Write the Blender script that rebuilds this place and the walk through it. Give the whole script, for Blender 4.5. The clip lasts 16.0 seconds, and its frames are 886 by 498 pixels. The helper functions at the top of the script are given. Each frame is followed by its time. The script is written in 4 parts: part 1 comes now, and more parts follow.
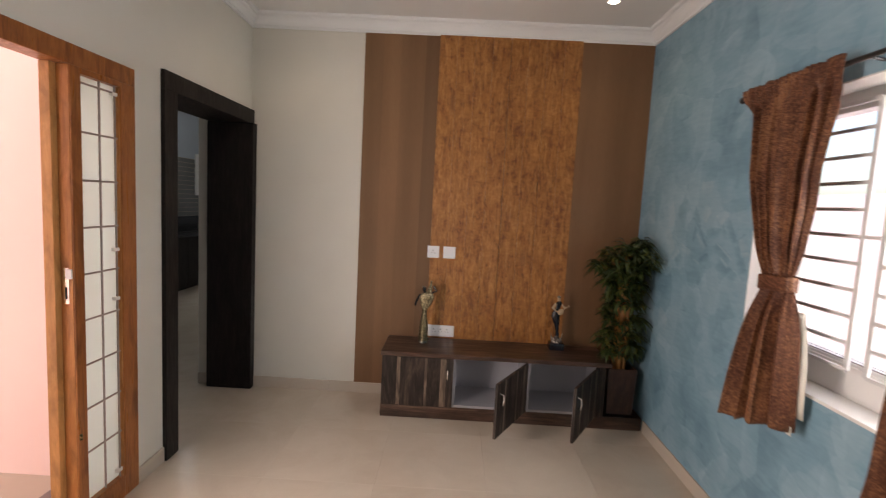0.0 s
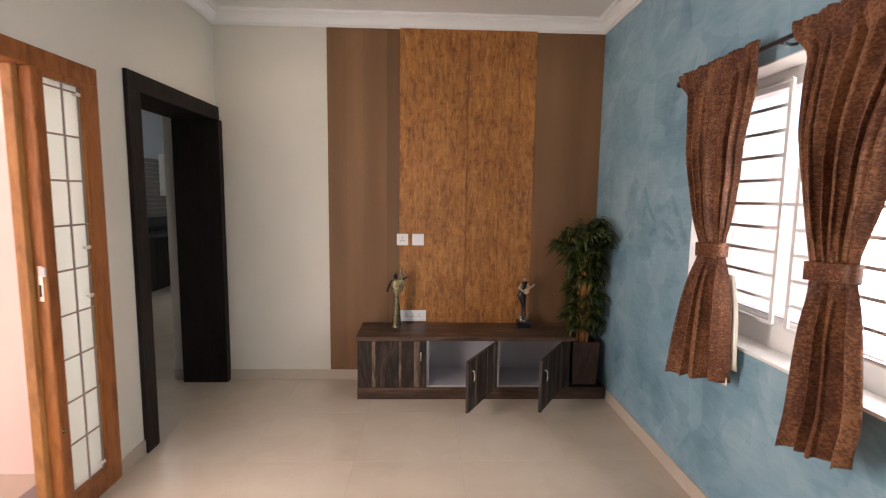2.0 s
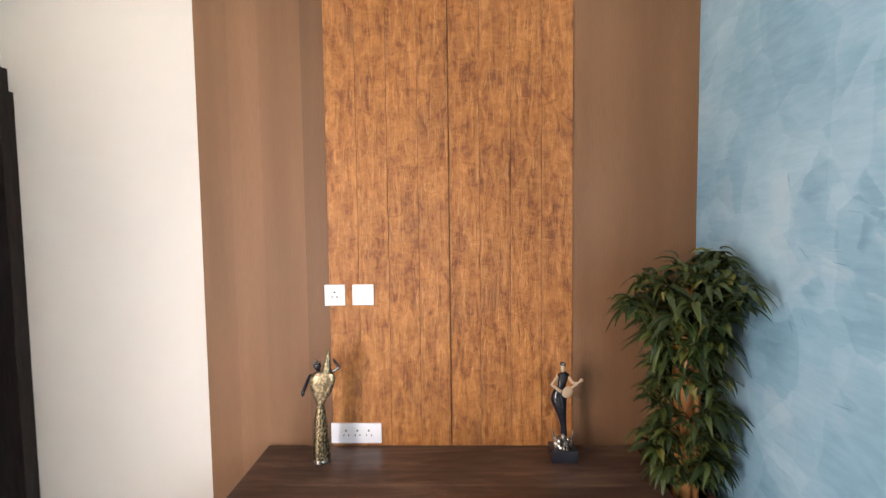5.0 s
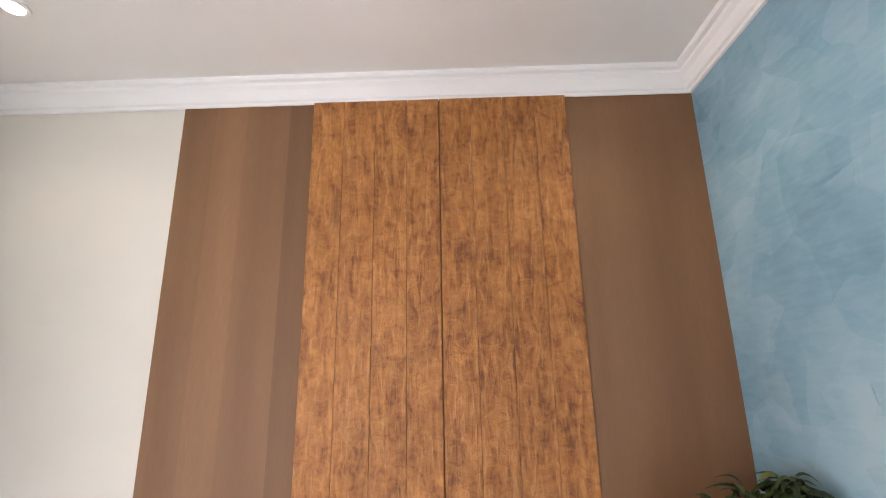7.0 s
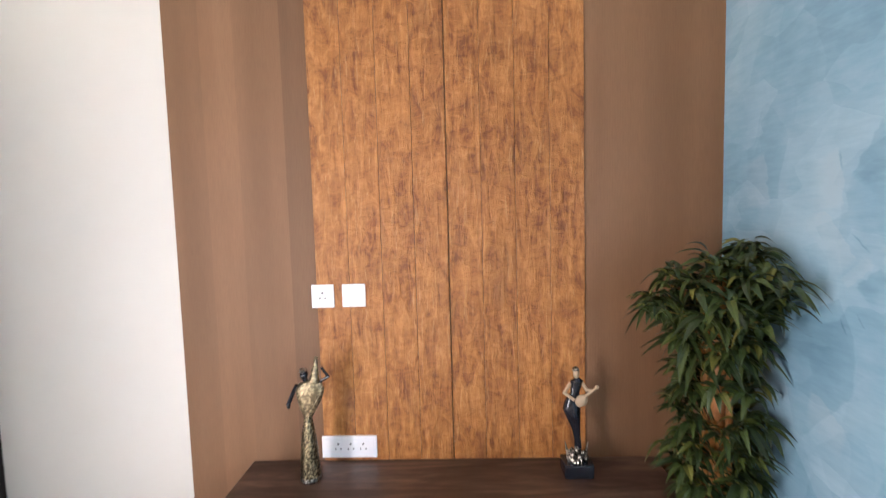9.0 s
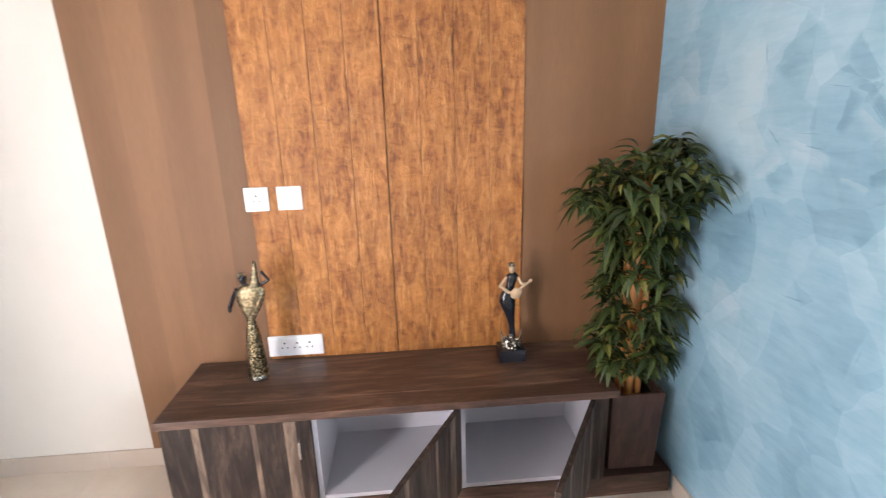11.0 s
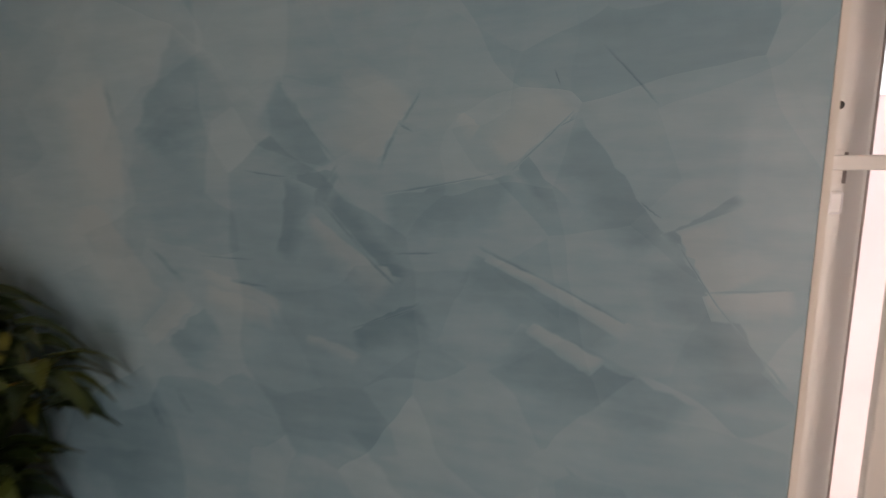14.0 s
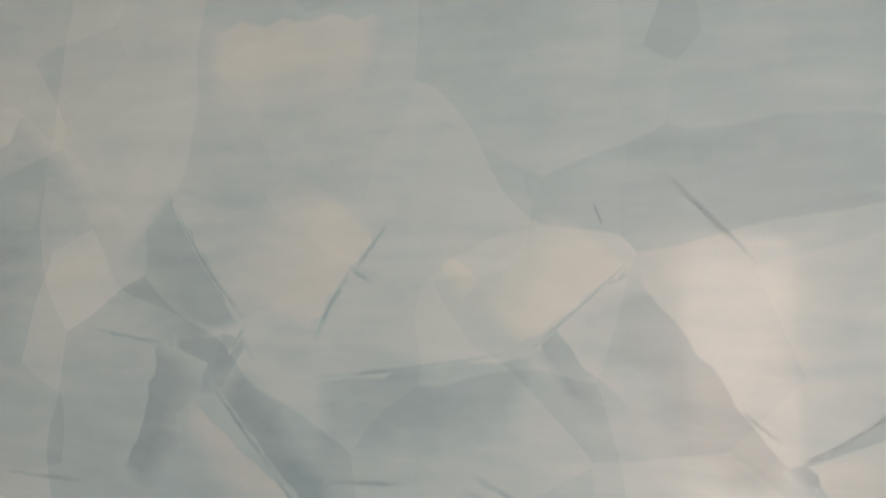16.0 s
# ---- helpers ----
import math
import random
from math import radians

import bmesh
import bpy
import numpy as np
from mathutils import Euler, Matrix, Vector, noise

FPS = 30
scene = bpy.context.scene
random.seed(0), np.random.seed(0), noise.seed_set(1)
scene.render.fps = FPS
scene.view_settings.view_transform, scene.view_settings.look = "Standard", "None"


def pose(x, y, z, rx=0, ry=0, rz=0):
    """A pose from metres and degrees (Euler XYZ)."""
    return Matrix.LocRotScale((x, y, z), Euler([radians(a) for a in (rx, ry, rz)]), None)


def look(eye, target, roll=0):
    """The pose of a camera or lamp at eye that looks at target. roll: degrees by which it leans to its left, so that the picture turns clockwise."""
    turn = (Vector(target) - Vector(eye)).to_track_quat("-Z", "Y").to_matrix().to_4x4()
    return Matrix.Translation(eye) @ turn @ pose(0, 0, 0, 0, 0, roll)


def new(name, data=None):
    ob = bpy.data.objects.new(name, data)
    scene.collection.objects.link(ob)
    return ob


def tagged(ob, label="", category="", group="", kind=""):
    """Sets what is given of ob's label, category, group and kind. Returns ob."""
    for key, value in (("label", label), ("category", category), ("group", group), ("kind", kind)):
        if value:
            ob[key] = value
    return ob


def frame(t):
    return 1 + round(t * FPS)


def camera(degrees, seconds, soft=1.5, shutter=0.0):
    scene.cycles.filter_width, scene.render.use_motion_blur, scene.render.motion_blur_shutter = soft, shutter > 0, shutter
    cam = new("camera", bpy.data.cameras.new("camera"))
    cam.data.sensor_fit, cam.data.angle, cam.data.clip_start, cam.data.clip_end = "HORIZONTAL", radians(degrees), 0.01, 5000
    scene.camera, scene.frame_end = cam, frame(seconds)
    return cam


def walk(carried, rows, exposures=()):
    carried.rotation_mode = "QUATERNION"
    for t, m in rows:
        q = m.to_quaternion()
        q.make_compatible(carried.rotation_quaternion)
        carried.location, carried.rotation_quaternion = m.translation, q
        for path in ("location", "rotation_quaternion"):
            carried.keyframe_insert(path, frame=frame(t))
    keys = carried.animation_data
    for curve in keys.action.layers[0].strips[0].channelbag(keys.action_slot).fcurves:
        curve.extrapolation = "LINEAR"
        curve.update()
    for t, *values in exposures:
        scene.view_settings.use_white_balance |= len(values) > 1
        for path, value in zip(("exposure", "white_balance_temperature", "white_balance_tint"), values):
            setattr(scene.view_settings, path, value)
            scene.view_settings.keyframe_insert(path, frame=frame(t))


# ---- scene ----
cam = camera(86.3, 16.0, soft=1.1, shutter=0.5)
PATH = [
    (0, (0.153, 0.121, 1.513), (0.118, 2.111, 1.319), 3.0),
    (0.5, (0.134, -0.03, 1.503), (0.215, 1.957, 1.293), 1.8),
    (1, (0.136, -0.143, 1.502), (0.2, 1.844, 1.285), 1.7),
    (1.5, (0.146, -0.157, 1.499), (0.215, 1.83, 1.281), 1.2),
    (2, (0.2, -0.012, 1.484), (0.273, 1.974, 1.261), 0.8),
    (2.5, (0.276, 0.21, 1.476), (0.341, 2.195, 1.237), 0.6),
    (3, (0.321, 0.513, 1.453), (0.372, 2.497, 1.202), 0.3),
    (3.2, (0.329, 0.642, 1.451), (0.381, 2.627, 1.208), 0.0),
    (5.5, (0.557, 1.846, 1.464), (0.49, 3.845, 1.462), -0.9),
    (6, (0.556, 1.93, 1.536), (0.491, 3.913, 1.782), -1.1),
    (6.5, (0.538, 1.963, 1.596), (0.5, 3.905, 2.072), -1.4),
    (7, (0.564, 1.95, 1.626), (0.515, 3.884, 2.134), -1.0),
    (7.5, (0.557, 1.951, 1.635), (0.512, 3.919, 1.986), -0.9),
    (8, (0.573, 1.98, 1.569), (0.507, 3.974, 1.713), -0.5),
    (8.5, (0.549, 1.969, 1.496), (0.504, 3.967, 1.45), -1.4),
    (9, (0.547, 1.875, 1.451), (0.485, 3.868, 1.299), -1.6),
    (9.2, (0.532, 1.813, 1.447), (0.48, 3.802, 1.253), -1.9),
    (11.3, (0.605, 1.913, 1.427), (0.861, 3.816, 0.866), -1.2),
    (11.5, (0.624, 1.989, 1.427), (1.004, 3.873, 0.873), -0.6),
    (11.8, (0.647, 2.1, 1.427), (1.3, 3.911, 0.888), -0.0),
    (12, (0.685, 2.128, 1.428), (1.555, 3.864, 0.948), 0.6),
    (12.3, (0.669, 2.268, 1.449), (1.948, 3.74, 1.003), -0.1),
    (12.5, (0.666, 2.29, 1.421), (2.098, 3.644, 1.078), -0.6),
    (13, (0.719, 2.36, 1.431), (2.399, 3.409, 1.151), -0.8),
    (13.2, (0.766, 2.391, 1.432), (2.505, 3.34, 1.158), -0.7),
    (13.5, (0.876, 2.459, 1.439), (2.692, 3.255, 1.178), -0.6),
    (14, (1.066, 2.527, 1.46), (2.947, 3.136, 1.16), -0.5),
    (14.5, (1.18, 2.557, 1.434), (3.121, 3.005, 1.247), 1.4),
    (15, (1.245, 2.575, 1.447), (3.182, 3.023, 1.225), 1.2),
    (15.5, (1.254, 2.598, 1.467), (3.211, 3.01, 1.423), 1.3),
    (16, (1.238, 2.608, 1.495), (3.19, 2.978, 1.724), 1.2),
]
EXPOSURES = [
    (0, 1.51, 6900, 14), (0.7, 1.66, 6900, 14), (1.2, 1.76, 6900, 14), (2.2, 1.76, 6800, 14), (3.2, 1.76, 6250, 12), (5.3, 2.95, 6250, 12), (6, 2.95, 6150, 12), (7, 2.58, 6100, 11), (8, 2.53, 5980, 11), (9, 2.90, 5850, 12),
    (9.2, 2.90, 5850, 12), (11.5, 3.15, 6350, 12), (12, 3.10, 7250, 12), (12.5, 2.22, 7450, 18), (13, 1.79, 7450, 18), (14, 1.15, 7600, 18), (14.5, 1.08, 8400, 18), (15, 1.25, 8700, 18), (15.5, 2.06, 9000, 24), (16, 2.48, 8700, 25),
]
walk(cam, [(t, look(eye, target, roll)) for t, eye, target, roll in PATH], EXPOSURES)

# ---- world, sun ----
SUN_WAY = Vector((0.22, -0.59, 0.78)).normalized()
world = bpy.data.worlds.new("sky")
scene.world = world
world.use_nodes = True
wn = world.node_tree.nodes
sky = wn.new("ShaderNodeTexSky")
sky.sky_type = "NISHITA"
sky.sun_disc = False
sky.sun_elevation = math.asin(SUN_WAY.z)
sky.sun_rotation = math.atan2(SUN_WAY.x, SUN_WAY.y)
sky.dust_density = 3.0
world.node_tree.links.new(sky.outputs[0], wn["Background"].inputs[0])
wn["Background"].inputs[1].default_value = 0.15
sun = new("sun", bpy.data.lights.new("sun", "SUN"))
sun.data.energy, sun.data.angle, sun.data.color = 5.0, radians(0.6), (1.0, 0.95, 0.88)
sun.matrix_world = look(SUN_WAY * 20, (0, 0, 0))


# skylight through the entrance and the window
def opening_light(name, x, y0, y1, z0, z1, way, power, colour):
    lamp = new(name, bpy.data.lights.new(name, "AREA"))
    lamp.data.shape, lamp.data.size, lamp.data.size_y = "RECTANGLE", y1 - y0, z1 - z0
    lamp.data.energy, lamp.data.color = power, colour
    at = Vector((x, (y0 + y1) / 2, (z0 + z1) / 2))
    lamp.matrix_world = look(at, at + Vector((way, 0, 0)))


opening_light("entrance_skylight", -1.40, 1.02, 1.66, 0.06, 1.95, 1, 13.0, (1.0, 0.94, 0.90))
opening_light("window_skylight", 1.75, 1.00, 1.60, 1.02, 1.93, -1, 8.0, (0.92, 0.96, 1.0))

# ---- materials ----
class Mat:
    """A principled material and short ways to wire nodes into it."""

    def __init__(self, name, base=(0.5, 0.5, 0.5), rough=0.5, metal=0.0, spec=0.5):
        self.m = bpy.data.materials.new(name)
        self.m.use_nodes = True
        self.t = self.m.node_tree
        self.p = self.t.nodes["Principled BSDF"]
        self.put("Base Color", (*base, 1))
        self.put("Roughness", rough)
        self.put("Metallic", metal)
        self.put("Specular IOR Level", spec)

    def put(self, socket, value):
        if hasattr(value, "node"):
            self.t.links.new(value, self.p.inputs[socket])
        else:
            self.p.inputs[socket].default_value = value

    def node(self, kind, **values):
        n = self.t.nodes.new(kind)
        for k, v in values.items():
            sock = n.inputs[k.replace("_", " ")] if k.replace("_", " ") in n.inputs else None
            if hasattr(v, "node"):
                self.t.links.new(v, sock)
            else:
                sock.default_value = v
        return n

    def coords(self, scale=(1, 1, 1), turn=(0, 0, 0), spread=0.0):
        c = self.t.nodes.new("ShaderNodeTexCoord").outputs["Object"]
        if spread:
            r = self.t.nodes.new("ShaderNodeObjectInfo").outputs["Random"]
            s = self.node("ShaderNodeVectorMath")
            s.operation = "MULTIPLY_ADD"
            self.t.links.new(r, s.inputs[0])
            s.inputs[1].default_value = (spread, spread * 1.7, spread * 2.3)
            self.t.links.new(c, s.inputs[2])
            c = s.outputs[0]
        mp = self.t.nodes.new("ShaderNodeMapping")
        mp.inputs["Scale"].default_value, mp.inputs["Rotation"].default_value = scale, turn
        self.t.links.new(c, mp.inputs["Vector"])
        return mp.outputs[0]

    def noise(self, co, scale, detail=4, rough=0.55, distort=0.0):
        return self.node("ShaderNodeTexNoise", Vector=co, Scale=scale, Detail=detail, Roughness=rough, Distortion=distort)

    def ramp(self, fac, *stops):
        n = self.t.nodes.new("ShaderNodeValToRGB")
        self.t.links.new(fac, n.inputs[0])
        e = n.color_ramp.elements
        while len(e) < len(stops):
            e.new(0.5)
        for k, (at, c) in zip(e, stops):
            k.position, k.color = at, (*c, 1) if len(c) == 3 else c
        return n.outputs[0]

    def mix(self, fac, a, b, how="MIX"):
        n = self.t.nodes.new("ShaderNodeMix")
        n.data_type, n.blend_type = "RGBA", how
        for sock, v in ((n.inputs[0], fac), (n.inputs[6], a), (n.inputs[7], b)):
            if hasattr(v, "node"):
                self.t.links.new(v, sock)
            else:
                sock.default_value = (*v, 1) if isinstance(v, tuple) else v
        return n.outputs[2]

    def math(self, how, a, b=0.0):
        n = self.t.nodes.new("ShaderNodeMath")
        n.operation = how
        for sock, v in ((n.inputs[0], a), (n.inputs[1], b)):
            if hasattr(v, "node"):
                self.t.links.new(v, sock)
            else:
                sock.default_value = v
        return n.outputs[0]

    def bump(self, height, strength=0.2, distance=0.002):
        n = self.node("ShaderNodeBump", Height=height, Strength=strength, Distance=distance)
        self.put("Normal", n.outputs[0])


def g(v):
    return (v, v, v)


def painted(name, base, rough=0.55, vary=0.06, grain=90, bump=0.12, spec=0.4):
    m = Mat(name, base, rough, 0, spec)
    co = m.coords()
    big = m.noise(co, 1.1, 4, 0.6)
    dark = tuple(c * (1 - vary) for c in base)
    lite = tuple(min(1, c * (1 + vary * 0.6)) for c in base)
    m.put("Base Color", m.ramp(big.outputs[0], (0.3, dark), (0.7, lite)))
    fine = m.noise(co, grain, 3)
    m.bump(fine.outputs[0], bump, 0.001)
    return m.m


def plank_wood(name, dark, mid, lite, rough=0.45, axis="z", spread=3.0, scale=1.0, spec=0.5):
    """Grained boards along one axis, with blotches and small knots, another piece of tree for each object."""
    m = Mat(name, mid, rough, 0, spec)
    long, wide = 1.0 * scale, 9.0 * scale
    sc = {"z": (wide, wide, long), "x": (long, wide, wide), "y": (wide, long, wide)}[axis]
    co = m.coords(sc, spread=spread)
    grain = m.noise(co, 2.2, 8, 0.68, 1.2)
    co2 = m.coords(tuple(0.35 * s + 1.3 for s in sc), spread=spread)
    blot = m.noise(co2, 1.6, 5, 0.65, 0.8)
    fine = m.noise(m.coords(tuple(s * 6 for s in sc), spread=spread), 3.0, 4, 0.6)
    c = m.ramp(grain.outputs[0], (0.30, dark), (0.47, mid), (0.66, lite))
    c = m.mix(m.ramp(blot.outputs[0], (0.36, g(0.75)), (0.52, g(0.0))), c, tuple(0.55 * d + 0.1 * e for d, e in zip(dark, mid)))
    c = m.mix(m.ramp(fine.outputs[0], (0.35, g(0.35)), (0.6, g(0.0))), c, dark)
    m.put("Base Color", c)
    m.put("Roughness", m.ramp(grain.outputs[0], (0.3, g(rough + 0.12)), (0.7, g(rough - 0.06))))
    m.bump(grain.outputs[0], 0.25, 0.002)
    return m.m


def blue_plaster(name, shift=0.0, lively=0.0, thin=None, chalk=0.0):
    """Trowelled decorative plaster: overlapping angular strokes of slightly different tone. shift: paler or deeper; lively: by how much objects differ; chalk: greyer where the coat is thick."""
    m = Mat(name, (0.16, 0.29, 0.36), 0.4, 0, 0.28)
    co = m.coords()
    wob = m.noise(co, 2.6, 3, 0.5)
    warp = m.node("ShaderNodeVectorMath")
    warp.operation = "MULTIPLY_ADD"
    m.t.links.new(wob.outputs[1], warp.inputs[0])
    warp.inputs[1].default_value = (0.16, 0.16, 0.16)
    m.t.links.new(co, warp.inputs[2])

    def cells(scale, stretch):
        mp = m.node("ShaderNodeMapping", Vector=warp.outputs[0])
        mp.inputs["Scale"].default_value = stretch
        mp.inputs["Rotation"].default_value = (0.6, 0, 0)
        v = m.node("ShaderNodeTexVoronoi", Vector=mp.outputs[0], Scale=scale)
        sep = m.t.nodes.new("ShaderNodeSeparateColor")
        m.t.links.new(v.outputs["Color"], sep.inputs[0])
        return sep.outputs[0], v.outputs["Distance"]

    t1, d1 = cells(5.0, (1, 1.0, 0.7))
    t2, d2 = cells(9.0, (1, 0.75, 1.2))
    soft = m.noise(co, 2.0, 6, 0.62)
    streak = m.noise(m.coords((1, 5, 26), (0.35, 0, 0)), 2.0, 5, 0.6)
    tone = m.math("MULTIPLY", t1, 0.16)
    tone = m.math("ADD", tone, m.math("MULTIPLY", t2, 0.12))
    tone = m.math("ADD", tone, m.math("MULTIPLY", soft.outputs[0], 0.7))
    tone = m.math("ADD", tone, m.math("MULTIPLY", streak.outputs[0], 0.26))
    tone = m.math("ADD", tone, m.math("MULTIPLY", d1, 0.12))
    if lively:
        r = m.t.nodes.new("ShaderNodeObjectInfo").outputs["Random"]
        shift = m.math("MULTIPLY", m.math("SUBTRACT", r, 0.5), lively)
    if thin:
        # the coat thins out to nothing towards one side and both ends of a stroke
        uv = m.t.nodes.new("ShaderNodeUVMap")
        sep = m.t.nodes.new("ShaderNodeSeparateXYZ")
        m.t.links.new(uv.outputs[0], sep.inputs[0])
        fray = m.math("MULTIPLY", m.math("SUBTRACT", m.noise(m.coords((1, 14, 40), (0.5, 0, 0)), 3.0, 5, 0.65).outputs[0], 0.55), 0.8)

        def ease(v, hi):
            return m.ramp(m.math("ADD", v, m.math("MULTIPLY", fray, hi)), (0.0, g(0)), (hi, g(1)))

        cover = m.math("MULTIPLY", ease(sep.outputs[0], thin[0]), ease(m.math("SUBTRACT", 1.0, sep.outputs[0]), thin[0]))
        cover = m.math("MULTIPLY", cover, ease(sep.outputs[1], thin[1]))
        cover = m.math("MULTIPLY", cover, ease(m.math("SUBTRACT", 1.0, sep.outputs[1]), thin[2]))
        shift = m.math("MULTIPLY", cover, shift)
    tone = m.math("ADD", tone, shift)
    c = m.ramp(tone, (0.18, (0.068, 0.117, 0.147)), (0.40, (0.122, 0.237, 0.312)), (0.66, (0.208, 0.358, 0.452)), (0.95, (0.335, 0.485, 0.565)))
    if chalk:
        c = m.mix(m.math("MULTIPLY", cover, chalk), c, (0.33, 0.37, 0.39))
    m.put("Base Color", c)
    m.put("Roughness", m.ramp(tone, (0.4, g(0.46)), (0.9, g(0.36))))
    m.put("Coat Weight", 0.1)
    m.put("Coat Roughness", 0.08)
    h = m.math("ADD", m.math("MULTIPLY", t1, 0.2), m.math("MULTIPLY", streak.outputs[0], 0.3))
    h = m.math("ADD", h, m.math("MULTIPLY", soft.outputs[0], 0.8))
    m.bump(h, 0.32, 0.003)
    return m.m


def floor_tile():
    m = Mat("beige_vitrified_tile", (0.47, 0.39, 0.31), 0.12, 0, 0.5)
    co = m.coords(spread=5.0)
    a = m.noise(co, 3.0, 6, 0.62, 0.6)
    sp = m.noise(co, 160, 2)
    c = m.ramp(a.outputs[0], (0.3, (0.54, 0.455, 0.37)), (0.7, (0.62, 0.535, 0.445)))
    c = m.mix(m.ramp(sp.outputs[0], (0.55, g(0)), (0.75, g(0.2))), c, (0.46, 0.38, 0.31))
    m.put("Base Color", c)
    m.put("Roughness", m.ramp(a.outputs[0], (0.3, g(0.075)), (0.7, g(0.12))))
    return m.m


def tan_board():
    """Embossed tan boards: torn upright streaks, brown clouds, hairlines and a few knots."""
    m = Mat("tan_embossed_board", (0.42, 0.21, 0.07), 0.36)
    torn = m.noise(m.coords((20, 20, 4.6), spread=4.0), 1.5, 8, 0.64, 0.9)
    cloud = m.noise(m.coords((5.0, 5.0, 3.0), spread=4.0), 1.5, 4, 0.6, 0.6)
    hair = m.noise(m.coords((42, 42, 4.0), spread=4.0), 1.6, 5, 0.66, 1.2)
    brk = m.noise(m.coords((12, 12, 17), spread=4.0), 1.6, 6, 0.7, 0.9)
    knot = m.node("ShaderNodeTexVoronoi", Vector=m.coords((5.5, 5.5, 2.1), spread=4.0), Scale=0.75)
    f = m.math("ADD", m.math("MULTIPLY", torn.outputs[0], 0.52), m.math("MULTIPLY", cloud.outputs[0], 0.13))
    f = m.math("ADD", f, m.math("MULTIPLY", brk.outputs[0], 0.35))
    c = m.ramp(f, (0.395, (0.165, 0.053, 0.010)), (0.46, (0.285, 0.107, 0.022)), (0.52, (0.375, 0.150, 0.034)), (0.60, (0.48, 0.215, 0.056)))
    c = m.mix(m.ramp(hair.outputs[0], (0.32, g(0.32)), (0.46, g(0))), c, (0.20, 0.080, 0.022))
    # pale hairlines put highlights on the raised embossing into the colour
    c = m.mix(m.ramp(hair.outputs[0], (0.57, g(0)), (0.69, g(0.4))), c, (0.62, 0.36, 0.14))
    c = m.mix(m.ramp(knot.outputs["Distance"], (0.03, g(0.6)), (0.16, g(0))), c, (0.15, 0.058, 0.018))
    m.put("Base Color", c)
    m.put("Roughness", m.ramp(f, (0.4, g(0.48)), (0.65, g(0.3))))
    h = m.math("ADD", m.math("MULTIPLY", torn.outputs[0], 0.8), m.math("MULTIPLY", hair.outputs[0], 0.3))
    m.bump(m.math("ADD", h, m.math("MULTIPLY", brk.outputs[0], 0.7)), 1.0, 0.007)
    return m.m


def curtain_cloth():
    """Copper-brown jacquard with a worn golden motif, and patches that imitate fold shading."""
    m = Mat("copper_jacquard", (0.16, 0.07, 0.04), 0.62, 0, 0.3)
    co = m.coords()
    weave = m.noise(m.coords((1, 1, 2.6)), 120, 3, 0.6)
    motif = m.noise(m.coords((1, 1, 1.35)), 85, 6, 0.74, 0.4)
    big = m.noise(m.coords((1, 1, 0.8)), 7, 4, 0.6)
    f = m.math("ADD", motif.outputs[0], m.math("MULTIPLY", weave.outputs[0], 0.35))
    # broad patches add the dark and lit contrast of folds to the colour
    f = m.math("ADD", f, m.math("MULTIPLY", big.outputs[0], 0.6))
    c = m.ramp(f, (0.80, (0.075, 0.028, 0.016)), (0.92, (0.125, 0.047, 0.025)), (1.0, (0.165, 0.066, 0.035)))
    c = m.mix(m.ramp(m.math("SUBTRACT", f, 0.5), (0.48, g(0)), (0.60, g(0.75))), c, (0.36, 0.17, 0.08))
    m.put("Base Color", c)
    m.put("Roughness", m.ramp(f, (0.80, g(0.75)), (1.0, g(0.42))))
    m.bump(f, 0.3, 0.001)
    thru = m.node("ShaderNodeBsdfTranslucent", Color=c)
    both = m.node("ShaderNodeMixShader")
    both.inputs[0].default_value = 0.10
    m.t.links.new(m.p.outputs[0], both.inputs[1])
    m.t.links.new(thru.outputs[0], both.inputs[2])
    m.t.links.new(both.outputs[0], m.t.nodes["Material Output"].inputs["Surface"])
    return m.m


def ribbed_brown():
    """Brown laminate with fine upright ribs; band tones stand in for uneven reflection."""
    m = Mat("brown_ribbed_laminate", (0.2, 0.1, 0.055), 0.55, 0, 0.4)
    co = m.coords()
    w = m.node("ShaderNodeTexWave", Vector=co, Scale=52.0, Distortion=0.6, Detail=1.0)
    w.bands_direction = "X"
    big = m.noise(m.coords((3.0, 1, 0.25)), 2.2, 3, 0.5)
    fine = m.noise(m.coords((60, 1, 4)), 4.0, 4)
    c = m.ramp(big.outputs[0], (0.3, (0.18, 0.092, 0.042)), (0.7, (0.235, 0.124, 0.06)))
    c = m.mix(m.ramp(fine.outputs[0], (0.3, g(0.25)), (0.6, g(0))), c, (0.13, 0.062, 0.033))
    # tone per object stands in for reflections that differ from band to band
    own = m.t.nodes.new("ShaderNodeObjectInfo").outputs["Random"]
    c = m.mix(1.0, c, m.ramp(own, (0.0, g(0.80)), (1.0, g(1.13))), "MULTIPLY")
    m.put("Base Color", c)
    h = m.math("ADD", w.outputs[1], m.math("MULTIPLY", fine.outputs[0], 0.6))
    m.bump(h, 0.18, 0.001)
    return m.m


def leaf_green():
    m = Mat("artificial_leaf", (0.05, 0.1, 0.02), 0.42, 0, 0.4)
    r = m.t.nodes.new("ShaderNodeNewGeometry").outputs["Random Per Island"]
    m.put("Base Color", m.ramp(r, (0.0, (0.011, 0.022, 0.006)), (0.5, (0.032, 0.054, 0.012)), (0.82, (0.085, 0.105, 0.019)), (1.0, (0.17, 0.15, 0.032))))
    return m.m


